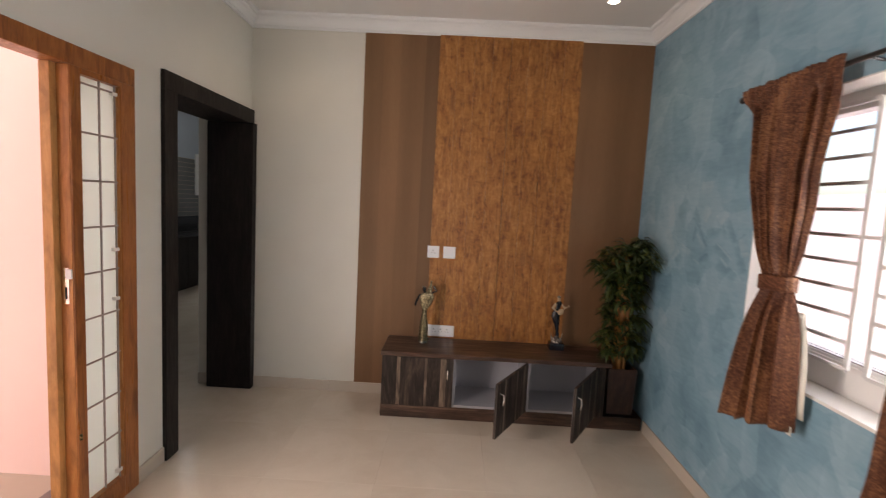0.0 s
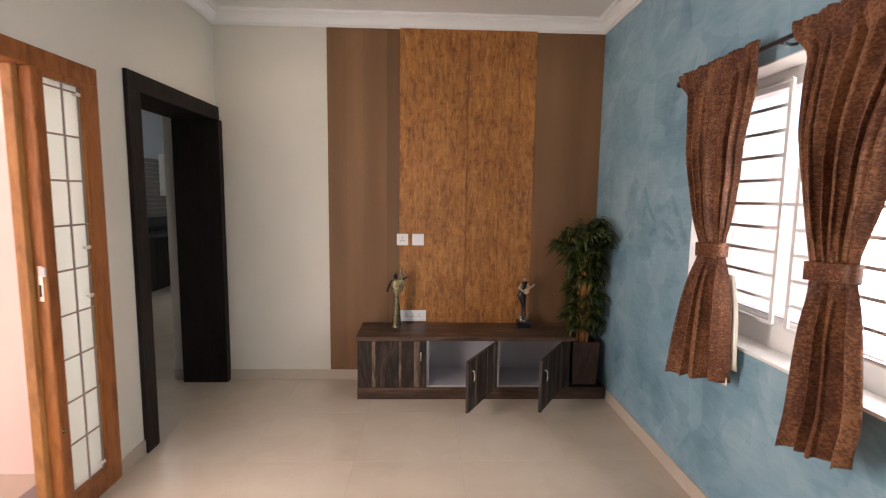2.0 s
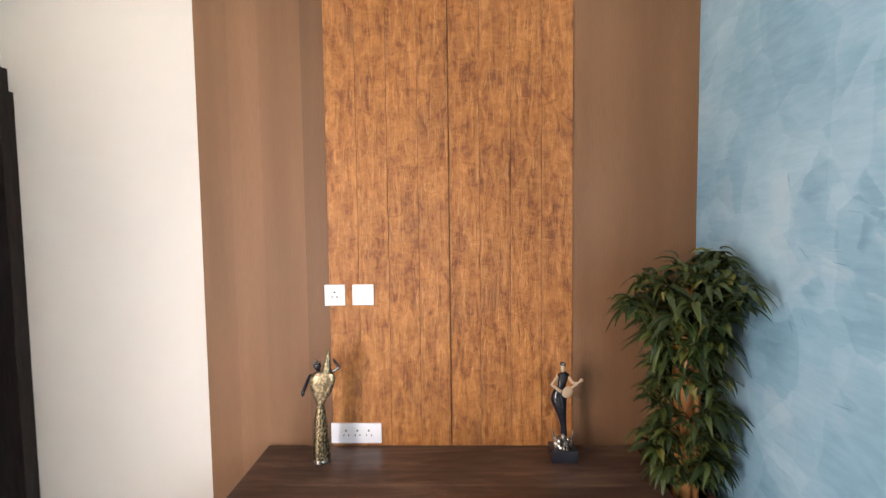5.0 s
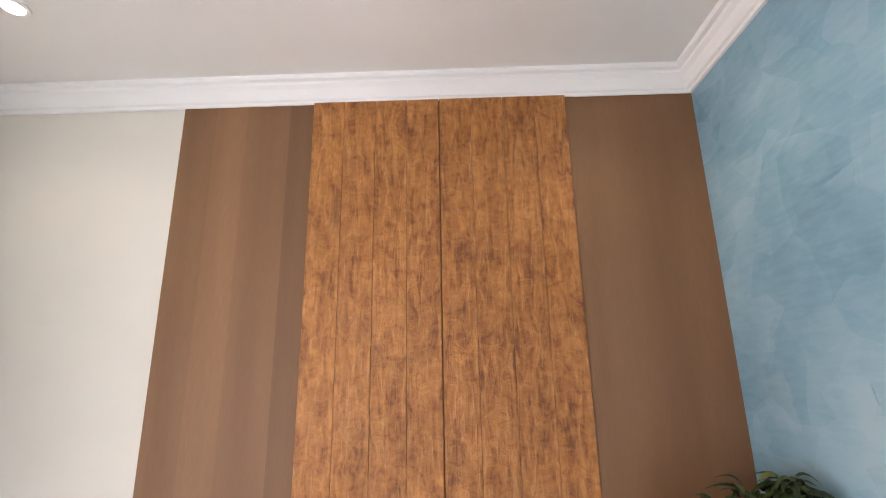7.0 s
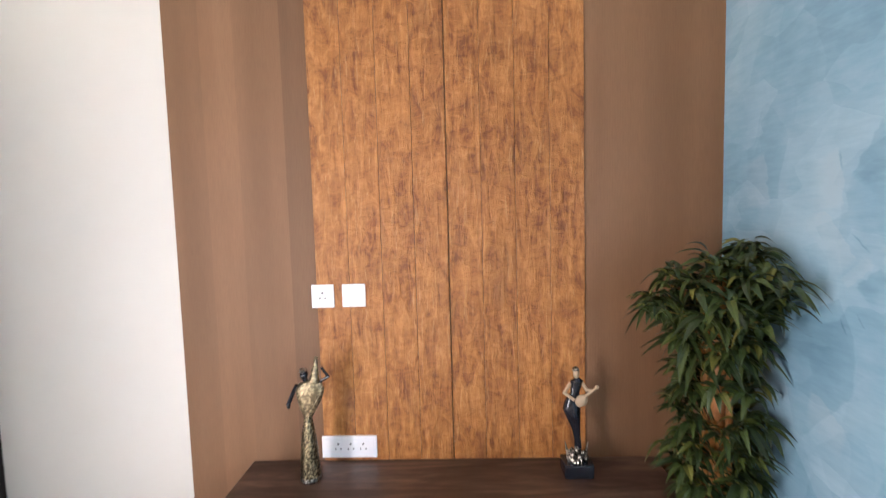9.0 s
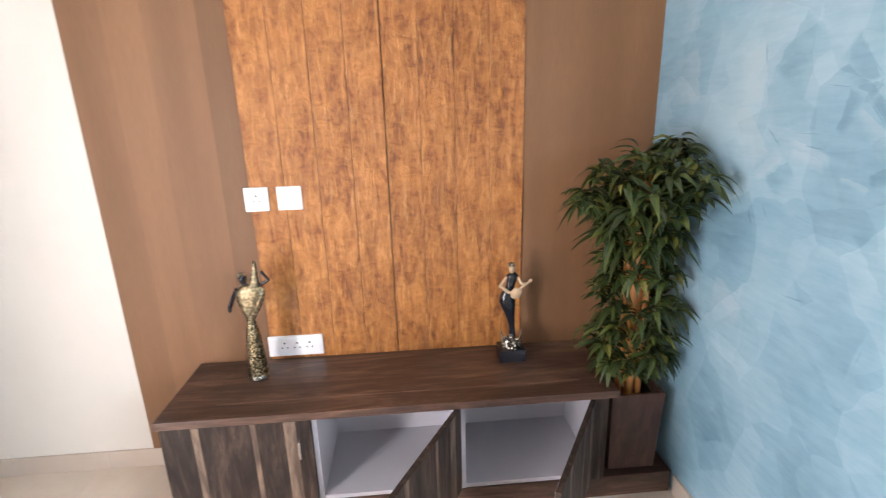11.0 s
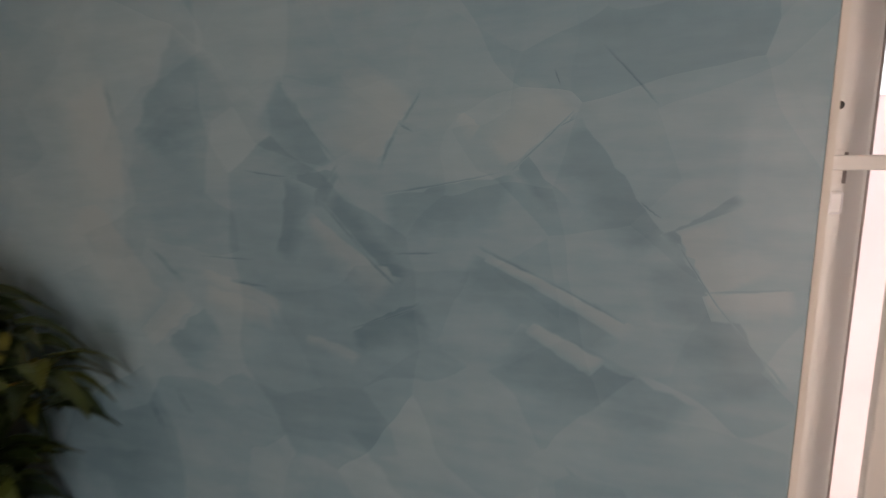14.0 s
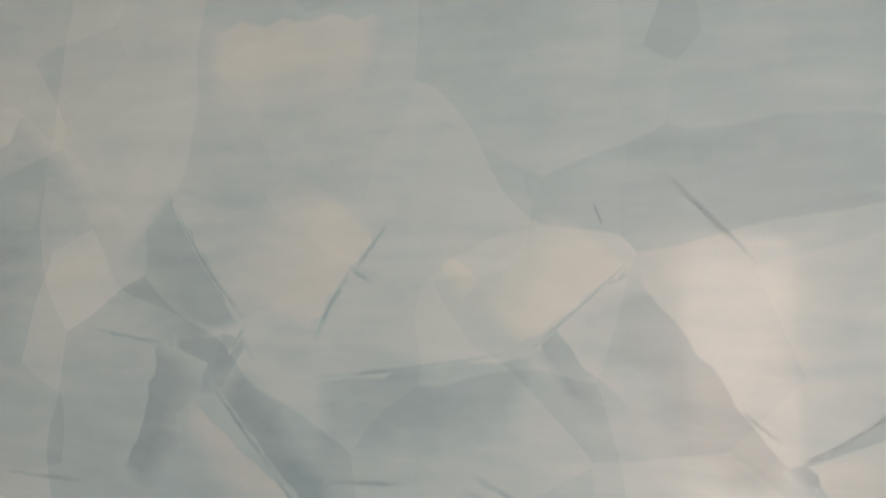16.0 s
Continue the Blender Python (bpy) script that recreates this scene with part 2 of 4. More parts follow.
def metal(name, base, rough, bump=0.0, scale=60, low=0.1):
    m = Mat(name, base, rough, 1.0)
    n = m.noise(m.coords(), scale, 4)
    m.put("Base Color", m.ramp(n.outputs[0], (0.44, tuple(c * low for c in base)), (0.66, base)))
    if bump:
        m.bump(n.outputs[0], bump, 0.004)
    return m.m


def glow(name, colour, strength):
    m = Mat(name, (0.8, 0.8, 0.8), 0.5)
    m.put("Emission Color", (*colour, 1))
    m.put("Emission Strength", strength)
    return m.m


def clear_glass():
    m = Mat("window_glass", (1, 1, 1), 0.02, 0, 0.5)
    m.put("Transmission Weight", 1.0)
    m.put("IOR", 1.05)
    return m.m


def white_film():
    """Glass under a white film, which lets scattered light through."""
    m = bpy.data.materials.new("white_filmed_glass")
    m.use_nodes = True
    t = m.node_tree
    thru = t.nodes.new("ShaderNodeBsdfTranslucent")
    thru.inputs["Color"].default_value = (0.80, 0.93, 0.92, 1)
    mix = t.nodes.new("ShaderNodeMixShader")
    mix.inputs[0].default_value = 0.35
    t.nodes["Principled BSDF"].inputs["Base Color"].default_value = (0.82, 0.84, 0.83, 1)
    t.nodes["Principled BSDF"].inputs["Roughness"].default_value = 0.25
    t.links.new(thru.outputs[0], mix.inputs[1])
    t.links.new(t.nodes["Principled BSDF"].outputs[0], mix.inputs[2])
    t.links.new(mix.outputs[0], t.nodes["Material Output"].inputs["Surface"])
    return m


CREAM = painted("cream_wall_paint", (0.70, 0.675, 0.615), 0.6, 0.04, 120, 0.1)
WHITE_CEIL = painted("white_ceiling_paint", (0.8, 0.79, 0.77), 0.6, 0.03, 140, 0.06)
CORNICE = painted("white_plaster_cornice", (0.84, 0.84, 0.84), 0.5, 0.03, 60, 0.06)
BLUE = blue_plaster("blue_trowelled_plaster")
STROKE_ANY = blue_plaster("plaster_stroke", 0.0, 0.28, (0.25, 0.05, 0.8))
STROKE_A = blue_plaster("pale_plaster_stroke", 0.095, 0.0, (0.10, 0.025, 0.6), 0.16)
STROKE_B = blue_plaster("deep_plaster_stroke", -0.15, 0.0, (0.10, 0.025, 0.55))
RIDGE = blue_plaster("plaster_ridge", -0.17, 0.0, (0.35, 0.3, 0.6))
STROKE_C = blue_plaster("plaster_lip", -0.24, 0.0, (0.3, 0.35, 0.6))
TILE = floor_tile()
GROUT = painted("pale_grout", (0.5, 0.42, 0.34), 0.8, 0.1)
SKIRT = painted("beige_skirting_tile", (0.55, 0.475, 0.40), 0.22, 0.06, 40, 0.03, 0.5)
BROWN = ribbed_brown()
PLANK = tan_board()
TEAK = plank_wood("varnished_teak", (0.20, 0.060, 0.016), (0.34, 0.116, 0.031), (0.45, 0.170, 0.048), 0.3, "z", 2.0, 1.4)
# same teak, with daylight on the frame's edge put into the colour
TEAK_LIT_EDGE = plank_wood("lit_teak_edge", (0.42, 0.2, 0.07), (0.55, 0.28, 0.1), (0.62, 0.34, 0.13), 0.35, "z", 2.0, 1.2)
WENGE = plank_wood("wenge_laminate", (0.008, 0.0055, 0.005), (0.013, 0.009, 0.008), (0.02, 0.014, 0.012), 0.55, "z", 2.0, 2.0, 0.25)
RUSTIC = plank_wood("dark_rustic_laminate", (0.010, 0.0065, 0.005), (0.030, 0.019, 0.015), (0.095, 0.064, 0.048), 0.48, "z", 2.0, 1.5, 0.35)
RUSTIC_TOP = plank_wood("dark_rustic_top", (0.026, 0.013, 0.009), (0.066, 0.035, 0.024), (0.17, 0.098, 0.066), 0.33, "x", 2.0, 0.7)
RUSTIC_PALE = plank_wood("pale_rustic_strip", (0.05, 0.033, 0.023), (0.16, 0.112, 0.08), (0.27, 0.195, 0.14), 0.45, "z", 2.0, 1.5)
RUSTIC_PALE_X = plank_wood("pale_rustic_line", (0.06, 0.036, 0.024), (0.12, 0.075, 0.05), (0.2, 0.13, 0.09), 0.4, "x", 2.0, 1.0)
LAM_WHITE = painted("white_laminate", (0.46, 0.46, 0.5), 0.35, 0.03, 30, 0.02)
UPVC = painted("white_upvc", (0.82, 0.81, 0.79), 0.3, 0.03, 20, 0.02, 0.5)
REVEAL = painted("white_reveal_paint", (0.8, 0.78, 0.75), 0.55, 0.04, 80, 0.08)
GRILLE = painted("white_enamel", (0.74, 0.735, 0.73), 0.35, 0.05, 30, 0.03, 0.5)
BAR_GREY = painted("grey_painted_bar", (0.30, 0.26, 0.25), 0.45, 0.08, 30, 0.03, 0.4)
# same teak again, coloured for side faces that catch the light
TEAK_LIT_FACE = plank_wood("lit_teak_face", (0.34, 0.125, 0.034), (0.46, 0.19, 0.055), (0.54, 0.25, 0.08), 0.32, "z", 2.0, 1.3)
PLATE = painted("white_switch_plastic", (0.8, 0.8, 0.82), 0.28, 0.02, 20, 0.01, 0.5)
SLOT = painted("dark_slot", (0.03, 0.03, 0.03), 0.5, 0.1)
CURTAIN = curtain_cloth()
LINING = painted("ivory_lining", (0.72, 0.66, 0.56), 0.75, 0.05, 200, 0.1)
CHROME = Mat("chrome", (0.75, 0.74, 0.72), 0.14, 1.0).m
IRON = painted("black_iron", (0.015, 0.014, 0.014), 0.35, 0.1, 50, 0.05, 0.5)
LEAF = leaf_green()
BAMBOO = plank_wood("orange_bamboo", (0.25, 0.09, 0.02), (0.42, 0.17, 0.045), (0.55, 0.26, 0.08), 0.45, "z", 2.0, 1.6)
TWIG = painted("yellow_brown_twig", (0.3, 0.2, 0.05), 0.5, 0.2)
POT = plank_wood("brown_planter", (0.03, 0.012, 0.008), (0.06, 0.026, 0.017), (0.09, 0.042, 0.027), 0.4, "z", 2.0, 1.2)
SOIL = painted("dark_moss", (0.03, 0.025, 0.015), 0.9, 0.3, 60, 0.6)
BRASS = metal("aged_brass", (0.5, 0.41, 0.24), 0.36, 0.7, 130)
GILT = metal("pale_gilt", (0.56, 0.47, 0.29), 0.42, 0.5, 90, 0.3)
SILVER = metal("tarnished_silver", (0.62, 0.58, 0.5), 0.3, 0.4, 120)
INK = painted("glossy_black_resin", (0.012, 0.014, 0.02), 0.16, 0.2, 40, 0.02, 0.6)
SKIN = painted("ivory_resin", (0.42, 0.31, 0.2), 0.4, 0.08, 60, 0.05)
GLASS = clear_glass()
FILM = white_film()
LED = glow("warm_led", (1.0, 0.86, 0.62), 7.0)
LED_COOL = glow("cool_led", (0.95, 1.0, 0.98), 1.2)
KITCHEN_WALL = painted("pale_blue_grey_paint", (0.5, 0.55, 0.62), 0.6, 0.04)
KITCHEN_TILE = painted("grey_stone_tile", (0.18, 0.175, 0.17), 0.4, 0.25, 20, 0.2)
GRANITE = painted("dark_granite", (0.025, 0.023, 0.024), 0.2, 0.4, 120, 0.05, 0.5)
STEP_STONE = painted("grey_step_stone", (0.2, 0.165, 0.165), 0.35, 0.2, 60, 0.1)
PINK = painted("pale_pink_plaster", (0.85, 0.66, 0.625), 0.8, 0.03, 30, 0.2)
PAVING = painted("pale_paving", (0.66, 0.5, 0.47), 0.8, 0.15, 20, 0.3)
RENDER_WALL = painted("whitewashed_plaster", (0.74, 0.72, 0.74), 0.85, 0.12, 14, 0.5)


# ---- building blocks ----
def box(bm, x0, x1, y0, y1, z0, z1, bevel=0.0):
    r = bmesh.ops.create_cube(bm, size=1.0)
    bmesh.ops.transform(bm, verts=r["verts"], matrix=Matrix.Translation(((x0 + x1) / 2, (y0 + y1) / 2, (z0 + z1) / 2)) @ Matrix.Diagonal((x1 - x0, y1 - y0, z1 - z0, 1)))
    if bevel:
        ed = {e for v in r["verts"] for e in v.link_edges}
        bmesh.ops.bevel(bm, geom=list(ed), offset=bevel, segments=2, affect="EDGES", profile=0.6)
    return bm


def bx(*a, **k):
    return box(bmesh.new(), *a, **k)


def rod(bm, a, b, r0, r1=None, seg=12):
    a, b = Vector(a), Vector(b)
    r = bmesh.ops.create_cone(bm, cap_ends=True, segments=seg, radius1=r0, radius2=r0 if r1 is None else r1, depth=(b - a).length)
    turn = (b - a).to_track_quat("Z", "Y").to_matrix().to_4x4()
    bmesh.ops.transform(bm, verts=r["verts"], matrix=Matrix.Translation((a + b) / 2) @ turn)
    return bm


def ball(bm, at, size, seg=12, turn=(0, 0, 0)):
    r = bmesh.ops.create_uvsphere(bm, u_segments=seg, v_segments=max(6, seg // 2 + 2), radius=1.0)
    s = size if isinstance(size, tuple) else (size,) * 3
    bmesh.ops.transform(bm, verts=r["verts"], matrix=pose(*at, *turn) @ Matrix.Diagonal((*s, 1)))
    return bm


def lathe(bm, at, profile, seg=20, squash=1.0):
    """A turned body from (radius, height) pairs."""
    rings = []
    for rad, h in profile:
        rings.append([bm.verts.new((at[0] + rad * math.cos(a), at[1] + squash * rad * math.sin(a), at[2] + h)) for a in [2 * math.pi * k / seg for k in range(seg)]])
    for p, q in zip(rings, rings[1:]):
        for k in range(seg):
            bm.faces.new((p[k], p[(k + 1) % seg], q[(k + 1) % seg], q[k]))
    bm.faces.new(list(reversed(rings[0])))
    bm.faces.new(rings[-1])
    return bm


def sweep(bm, points, radius, seg=8):
    for a, b in zip(points, points[1:]):
        rod(bm, a, b, radius, seg=seg)
    for p in points[1:-1]:
        ball(bm, p, radius, seg)
    return bm


def thing(name, at, label, category, group="", kind=""):
    ob = new(name)
    ob.empty_display_size = 0.1
    ob.location = at
    return tagged(ob, label, category, group, kind)


def root_of(ob):
    while ob.parent:
        ob = ob.parent
    return ob


def finish(name, bm, material, smooth=False):
    me = bpy.data.meshes.new(name)
    bmesh.ops.recalc_face_normals(bm, faces=bm.faces)
    bm.to_mesh(me)
    bm.free()
    for m in material if isinstance(material, (list, tuple)) else [material]:
        me.materials.append(m)
    if smooth:
        me.shade_smooth()
        me.set_sharp_from_angle(angle=radians(40))
    return me


def part(name, bm, material, parent, label="", smooth=False):
    """A mesh built in room metres, linked as one part under a thing or a part."""
    base = root_of(parent).location
    bmesh.ops.translate(bm, verts=bm.verts, vec=-base)
    ob = new(name, finish(name, bm, material, smooth))
    ob.parent = parent
    return tagged(ob, label)


def setting(name, bm, material, label="", category="", smooth=False):
    return tagged(new(name, finish(name, bm, material, smooth)), label, category, "", "structure")


# ---- the room's measures ----
LEFT, RIGHT, BACK, REAR, CEIL = -1.39, 1.55, 3.70, -2.6, 2.82
THICK = 0.29
WIN_Y0, WIN_Y1, WIN_Z0, WIN_Z1 = 0.80, 2.345, 0.845, 2.025
DOOR_Y0, DOOR_Y1, DOOR_TOP = 0.90, 2.38, 2.06
ARCH_Y0, ARCH_Y1, ARCH_TOP = 2.595, 3.70, 2.125
KX, KY = -4.4, 9.6


def wall_with_holes(name, axis, lo, hi, a0, a1, z0, z1, holes, material, label):
    """A wall between lo and hi across, a0 to a1 along, with holes (from, to, bottom, top) cut right through."""
    bm = bmesh.new()

    def add(p, q, b, t):
        if q - p > 1e-4 and t - b > 1e-4:
            box(bm, lo, hi, p, q, b, t) if axis == "y" else box(bm, p, q, lo, hi, b, t)

    at = a0
    for p, q, b, t in sorted(holes):
        add(at, p, z0, z1)
        add(p, q, z0, b)
        add(p, q, t, z1)
        at = q
    add(at, a1, z0, z1)
    return setting(name, bm, material, label, "wall")


wall_east = wall_with_holes("wall_east", "y", RIGHT, RIGHT + 0.23, REAR, BACK + 0.2, -0.45, CEIL + 0.3, [(WIN_Y0, WIN_Y1, WIN_Z0, WIN_Z1)], BLUE, "blue trowelled decorative plaster wall with a window opening")
wall_west = wall_with_holes("wall_west", "y", LEFT - THICK, LEFT, REAR, BACK, -0.45, CEIL + 0.3, [(DOOR_Y0, DOOR_Y1, -0.2, DOOR_TOP), (ARCH_Y0, ARCH_Y1, -0.014, ARCH_TOP)], CREAM, "cream painted wall with an entrance and a dark doorway")
setting("wall_north", bx(-1.79, RIGHT, BACK, BACK + 0.2, -0.45, CEIL + 0.3), CREAM, "cream painted wall behind the wood panelling", "wall")
setting("wall_south", bx(LEFT - THICK, RIGHT + 0.23, REAR - 0.2, REAR, -0.45, CEIL + 0.3), CREAM, "plain cream painted wall", "wall")
setting("ceiling", bx(LEFT, RIGHT, REAR, BACK, CEIL, CEIL + 0.12), WHITE_CEIL, "flat white painted ceiling", "ceiling")
# the 0.3 m west eave is unseen, added to shade the kitchen's outer face
roof_bm = bx(LEFT - THICK - 0.3, RIGHT + 0.23, REAR - 0.2, 2.44, CEIL + 0.3, CEIL + 0.5)
box(roof_bm, -4.7, RIGHT + 0.23, 2.44, KY + 0.2, CEIL + 0.3, CEIL + 0.5)
setting("roof", roof_bm, CREAM, "concrete roof slab over the house, with an added unseen eave", "roof")
floor = setting("floor", bx(-4.6, RIGHT, REAR, KY, -0.3, -0.012), GROUT, "glossy beige vitrified tile floor", "floor")

wall_with_holes("wall_east_outside", "y", RIGHT + 0.231, RIGHT + 0.25, REAR - 0.2, KY + 0.2, -0.45, CEIL + 0.5, [(WIN_Y0, WIN_Y1, WIN_Z0, WIN_Z1)], RENDER_WALL, "whitewashed outer face of the house wall")

# window reveal lining and sill
bm = bmesh.new()
box(bm, RIGHT - 0.001, RIGHT + 0.23, WIN_Y1 - 0.006, WIN_Y1 + 0.0, WIN_Z0, WIN_Z1)
box(bm, RIGHT - 0.001, RIGHT + 0.23, WIN_Y0, WIN_Y0 + 0.006, WIN_Z0, WIN_Z1)
box(bm, RIGHT - 0.001, RIGHT + 0.23, WIN_Y0 + 0.006, WIN_Y1 - 0.006, WIN_Z1 - 0.006, WIN_Z1)
setting("trim_window_reveal", bm, REVEAL, "white painted window reveal", "trim")
setting("trim_window_sill", bx(RIGHT - 0.004, RIGHT + 0.26, WIN_Y0 + 0.006, WIN_Y1 - 0.006, WIN_Z0 - 0.0, WIN_Z0 + 0.014, bevel=0.003), REVEAL, "white window sill", "window sill")

# skirting, in tile lengths
def skirting(name, axis, at, a0, a1, side):
    root = thing(name, (0, 0, 0), "beige tile skirting along the foot of the wall", "baseboard", "", "structure")
    k = a0
    while k < a1 - 0.01:
        e = min(k + 0.6, a1)
        lo, hi = sorted((at, at + side * 0.011))
        b = bx(lo, hi, k + 0.0008, e - 0.0008, 0, 0.083, bevel=0.0015) if axis == "y" else bx(k + 0.0008, e - 0.0008, lo, hi, 0, 0.083, bevel=0.0015)
        part("skirting_tile", b, SKIRT, root)
        k = e


skirting("baseboard_north", "x", BACK, -1.35, -0.29, -1)
skirting("baseboard_east", "y", RIGHT, REAR + 0.011, 3.30, -1)
skirting("baseboard_west", "y", LEFT, DOOR_Y1, ARCH_Y0, 1)
skirting("baseboard_south", "x", REAR, LEFT, RIGHT, 1)


# moulded cornice round the ceiling
def cornice(name, a, b, inward):
    """A stepped cove from a to b; inward points into the room."""
    prof = ((0, -0.1), (0.012, -0.1), (0.014, -0.088), (0.024, -0.084), (0.03, -0.066), (0.042, -0.045), (0.056, -0.033), (0.058, -0.022), (0.074, -0.018), (0.08, -0.01), (0.08, 0), (0, 0))
    a, b, n = Vector(a), Vector(b), Vector(inward)
    way = (b - a).normalized()
    bm = bmesh.new()
    ends = []
    for p, s in ((a, 1), (b, -1)):
        ends.append([bm.verts.new(p + n * d + way * s * d + Vector((0, 0, CEIL + h))) for d, h in prof])
    for k in range(len(prof)):
        j = (k + 1) % len(prof)
        bm.faces.new((ends[0][k], ends[0][j], ends[1][j], ends[1][k]))
    bm.faces.new(ends[0])
    bm.faces.new(ends[1])
    return setting(name, bm, CORNICE, "white moulded plaster cornice", "cornice")


cornice("trim_cornice_north", (LEFT, BACK, 0), (RIGHT, BACK, 0), (0, -1, 0))
cornice("trim_cornice_east", (RIGHT, BACK, 0), (RIGHT, REAR, 0), (-1, 0, 0))
cornice("trim_cornice_south", (RIGHT, REAR, 0), (LEFT, REAR, 0), (0, 1, 0))
cornice("trim_cornice_west", (LEFT, REAR, 0), (LEFT, BACK, 0), (1, 0, 0))


# ---- trowel strokes on the blue wall ----
def stroke(y, z, length, w0, w1, turn, bend, material, depth, ragged=0.06):
    """One flat trowel stroke from a blade w0 wide to one w1 wide, with straight sides and slanting ends, a hair proud of the wall."""
    bm = bmesh.new()
    top, low = [], []
    n = 12
    own = random.Random(int(y * 1000) + int(z * 7000))
    slant = own.uniform(-0.35, 0.35), own.uniform(-0.35, 0.35)
    c, d = math.cos(turn), math.sin(turn)
    for k in range(n + 1):
        s = k / n
        w = w0 + (w1 - w0) * s
        u, v = (s - 0.5) * length, bend * length * (0.25 - (s - 0.5) ** 2)
        lean = slant[0] * (1 - s) + slant[1] * s
        for side, row in ((0.5, top), (-0.5, low)):
            du, dv = u + lean * side * w, v + side * w * (1 + own.uniform(-ragged, ragged))
            row.append((y + du * c - dv * d, z + du * d + dv * c))
    front = [[bm.verts.new((RIGHT - depth, a, b)) for a, b in row] for row in (top, low)]
    uv = bm.loops.layers.uv.new("coat")
    for k in range(n):
        face = bm.faces.new((front[0][k], front[0][k + 1], front[1][k + 1], front[1][k]))
        for loop, at in zip(face.loops, ((k / n, 0), ((k + 1) / n, 0), ((k + 1) / n, 1), (k / n, 1))):
            loop[uv].uv = at
    ob = new("trowel_stroke", finish("trowel_stroke", bm, material))
    ob.parent = wall_east
    return ob


rnd = random.Random(11)
for k in range(230):
    y, z = rnd.uniform(-0.6, 3.6), rnd.uniform(0.12, 2.66)
    length, width = rnd.uniform(0.12, 0.28), rnd.uniform(0.05, 0.12)
    turn = rnd.choice((0.5, 2.2, 1.1, -0.4)) + rnd.uniform(-0.5, 0.5)
    spread_y = 0.5 * (length * abs(math.cos(turn)) + width * abs(math.sin(turn))) + 0.03
    spread_z = 0.5 * (length * abs(math.sin(turn)) + width * abs(math.cos(turn))) + 0.03
    if 2.36 < y < 3.05 and 1.16 < z < 1.72:
        continue
    if y + spread_y > BACK - 0.01 or (WIN_Y0 - spread_y < y < WIN_Y1 + spread_y and WIN_Z0 - spread_z < z < WIN_Z1 + spread_z):
        continue
    stroke(y, z, length, width, width * rnd.uniform(0.3, 1.1), turn, rnd.uniform(-0.1, 0.1), STROKE_ANY, 0.0001 + 0.0000015 * k)
    if k % 3 == 0:
        # a ridge of plaster left along the blade's edge
        stroke(y - 0.5 * width * math.sin(turn), z + 0.5 * width * math.cos(turn), length * rnd.uniform(0.2, 0.5), rnd.uniform(0.001, 0.003), 0.0025, turn, rnd.uniform(-0.1, 0.1), RIDGE, 0.0006 + 0.0000015 * k, 0.3)

# strokes beside the window, each along, up, length, width at both ends, turn, bend
DEEP = (
    (2.876, 1.504, 0.109, 0.0607, 0.0864, 0.89, -0.12),
    (2.834, 1.447, 0.066, 0.0301, 0.0563, -0.29, 0.1),
    (2.873, 1.408, 0.100, 0.0437, 0.0303, -1.30, -0.1),
    (2.682, 1.421, 0.146, 0.0661, 0.0577, -0.15, 0),
    (2.558, 1.466, 0.083, 0.0785, 0.0658, -0.75, 0),
    (2.525, 1.444, 0.152, 0.0467, 0.0654, 0.89, 0),
    (2.429, 1.311, 0.159, 0.0750, 0.0511, 0.95, 0),
    (2.772, 1.395, 0.137, 0.0330, 0.0234, -2.32, 0.05),
    (2.587, 1.319, 0.168, 0.0825, 0.0586, 0.44, 0),
    (2.531, 1.241, 0.191, 0.0724, 0.0748, 0.36, 0),
    (2.431, 1.418, 0.073, 0.0108, 0.0230, -0.66, -0.15),
    (2.748, 1.280, 0.105, 0.0538, 0.0307, -0.37, 0.1),
    (3.030, 1.240, 0.091, 0.0660, 0.0749, -0.74, 0),
    (3.030, 1.550, 0.155, 0.1212, 0.0881, -0.88, 0),
)
PALE = (
    (2.775, 1.530, 0.097, 0.0748, 0.0971, 2.05, 0.05),
    (2.602, 1.515, 0.084, 0.0495, 0.0644, 2.41, 0),
    (2.658, 1.512, 0.029, 0.0222, 0.0136, 0.86, 0.2),
    (2.412, 1.388, 0.072, 0.0480, 0.0682, -2.13, 0),
    (2.804, 1.369, 0.139, 0.0672, 0.0170, 0.75, -0.12),
    (2.562, 1.340, 0.165, 0.0197, 0.0089, 0.45, 0.03),
    (3.093, 1.279, 0.118, 0.0693, 0.0418, 2.56, 0),
    (2.959, 1.315, 0.139, 0.0278, 0.0189, 0.33, 0.1),
    (2.829, 1.252, 0.079, 0.0233, 0.0148, 0.29, 0.1),
    (2.554, 1.284, 0.080, 0.0233, 0.0148, 0.50, 0),
    (2.389, 1.339, 0.072, 0.0351, 0.0251, -0.08, 0),
    (3.187, 1.339, 0.202, 0.1163, 0.1044, 0.92, 0),
    (3.195, 1.506, 0.158, 0.1214, 0.1030, 1.48, 0),
    (2.963, 1.293, 0.116, 0.0362, 0.0326, 0.25, 0.1),
    (3.522, 1.518, 0.178, 0.1845, 0.1570, 1.50, 0),
    (3.172, 0.828, 0.151, 0.1114, 0.1188, 0.45, 0),
    (2.790, 1.664, 0.136, 0.0853, 0.0812, 0.01, 0.1),
)
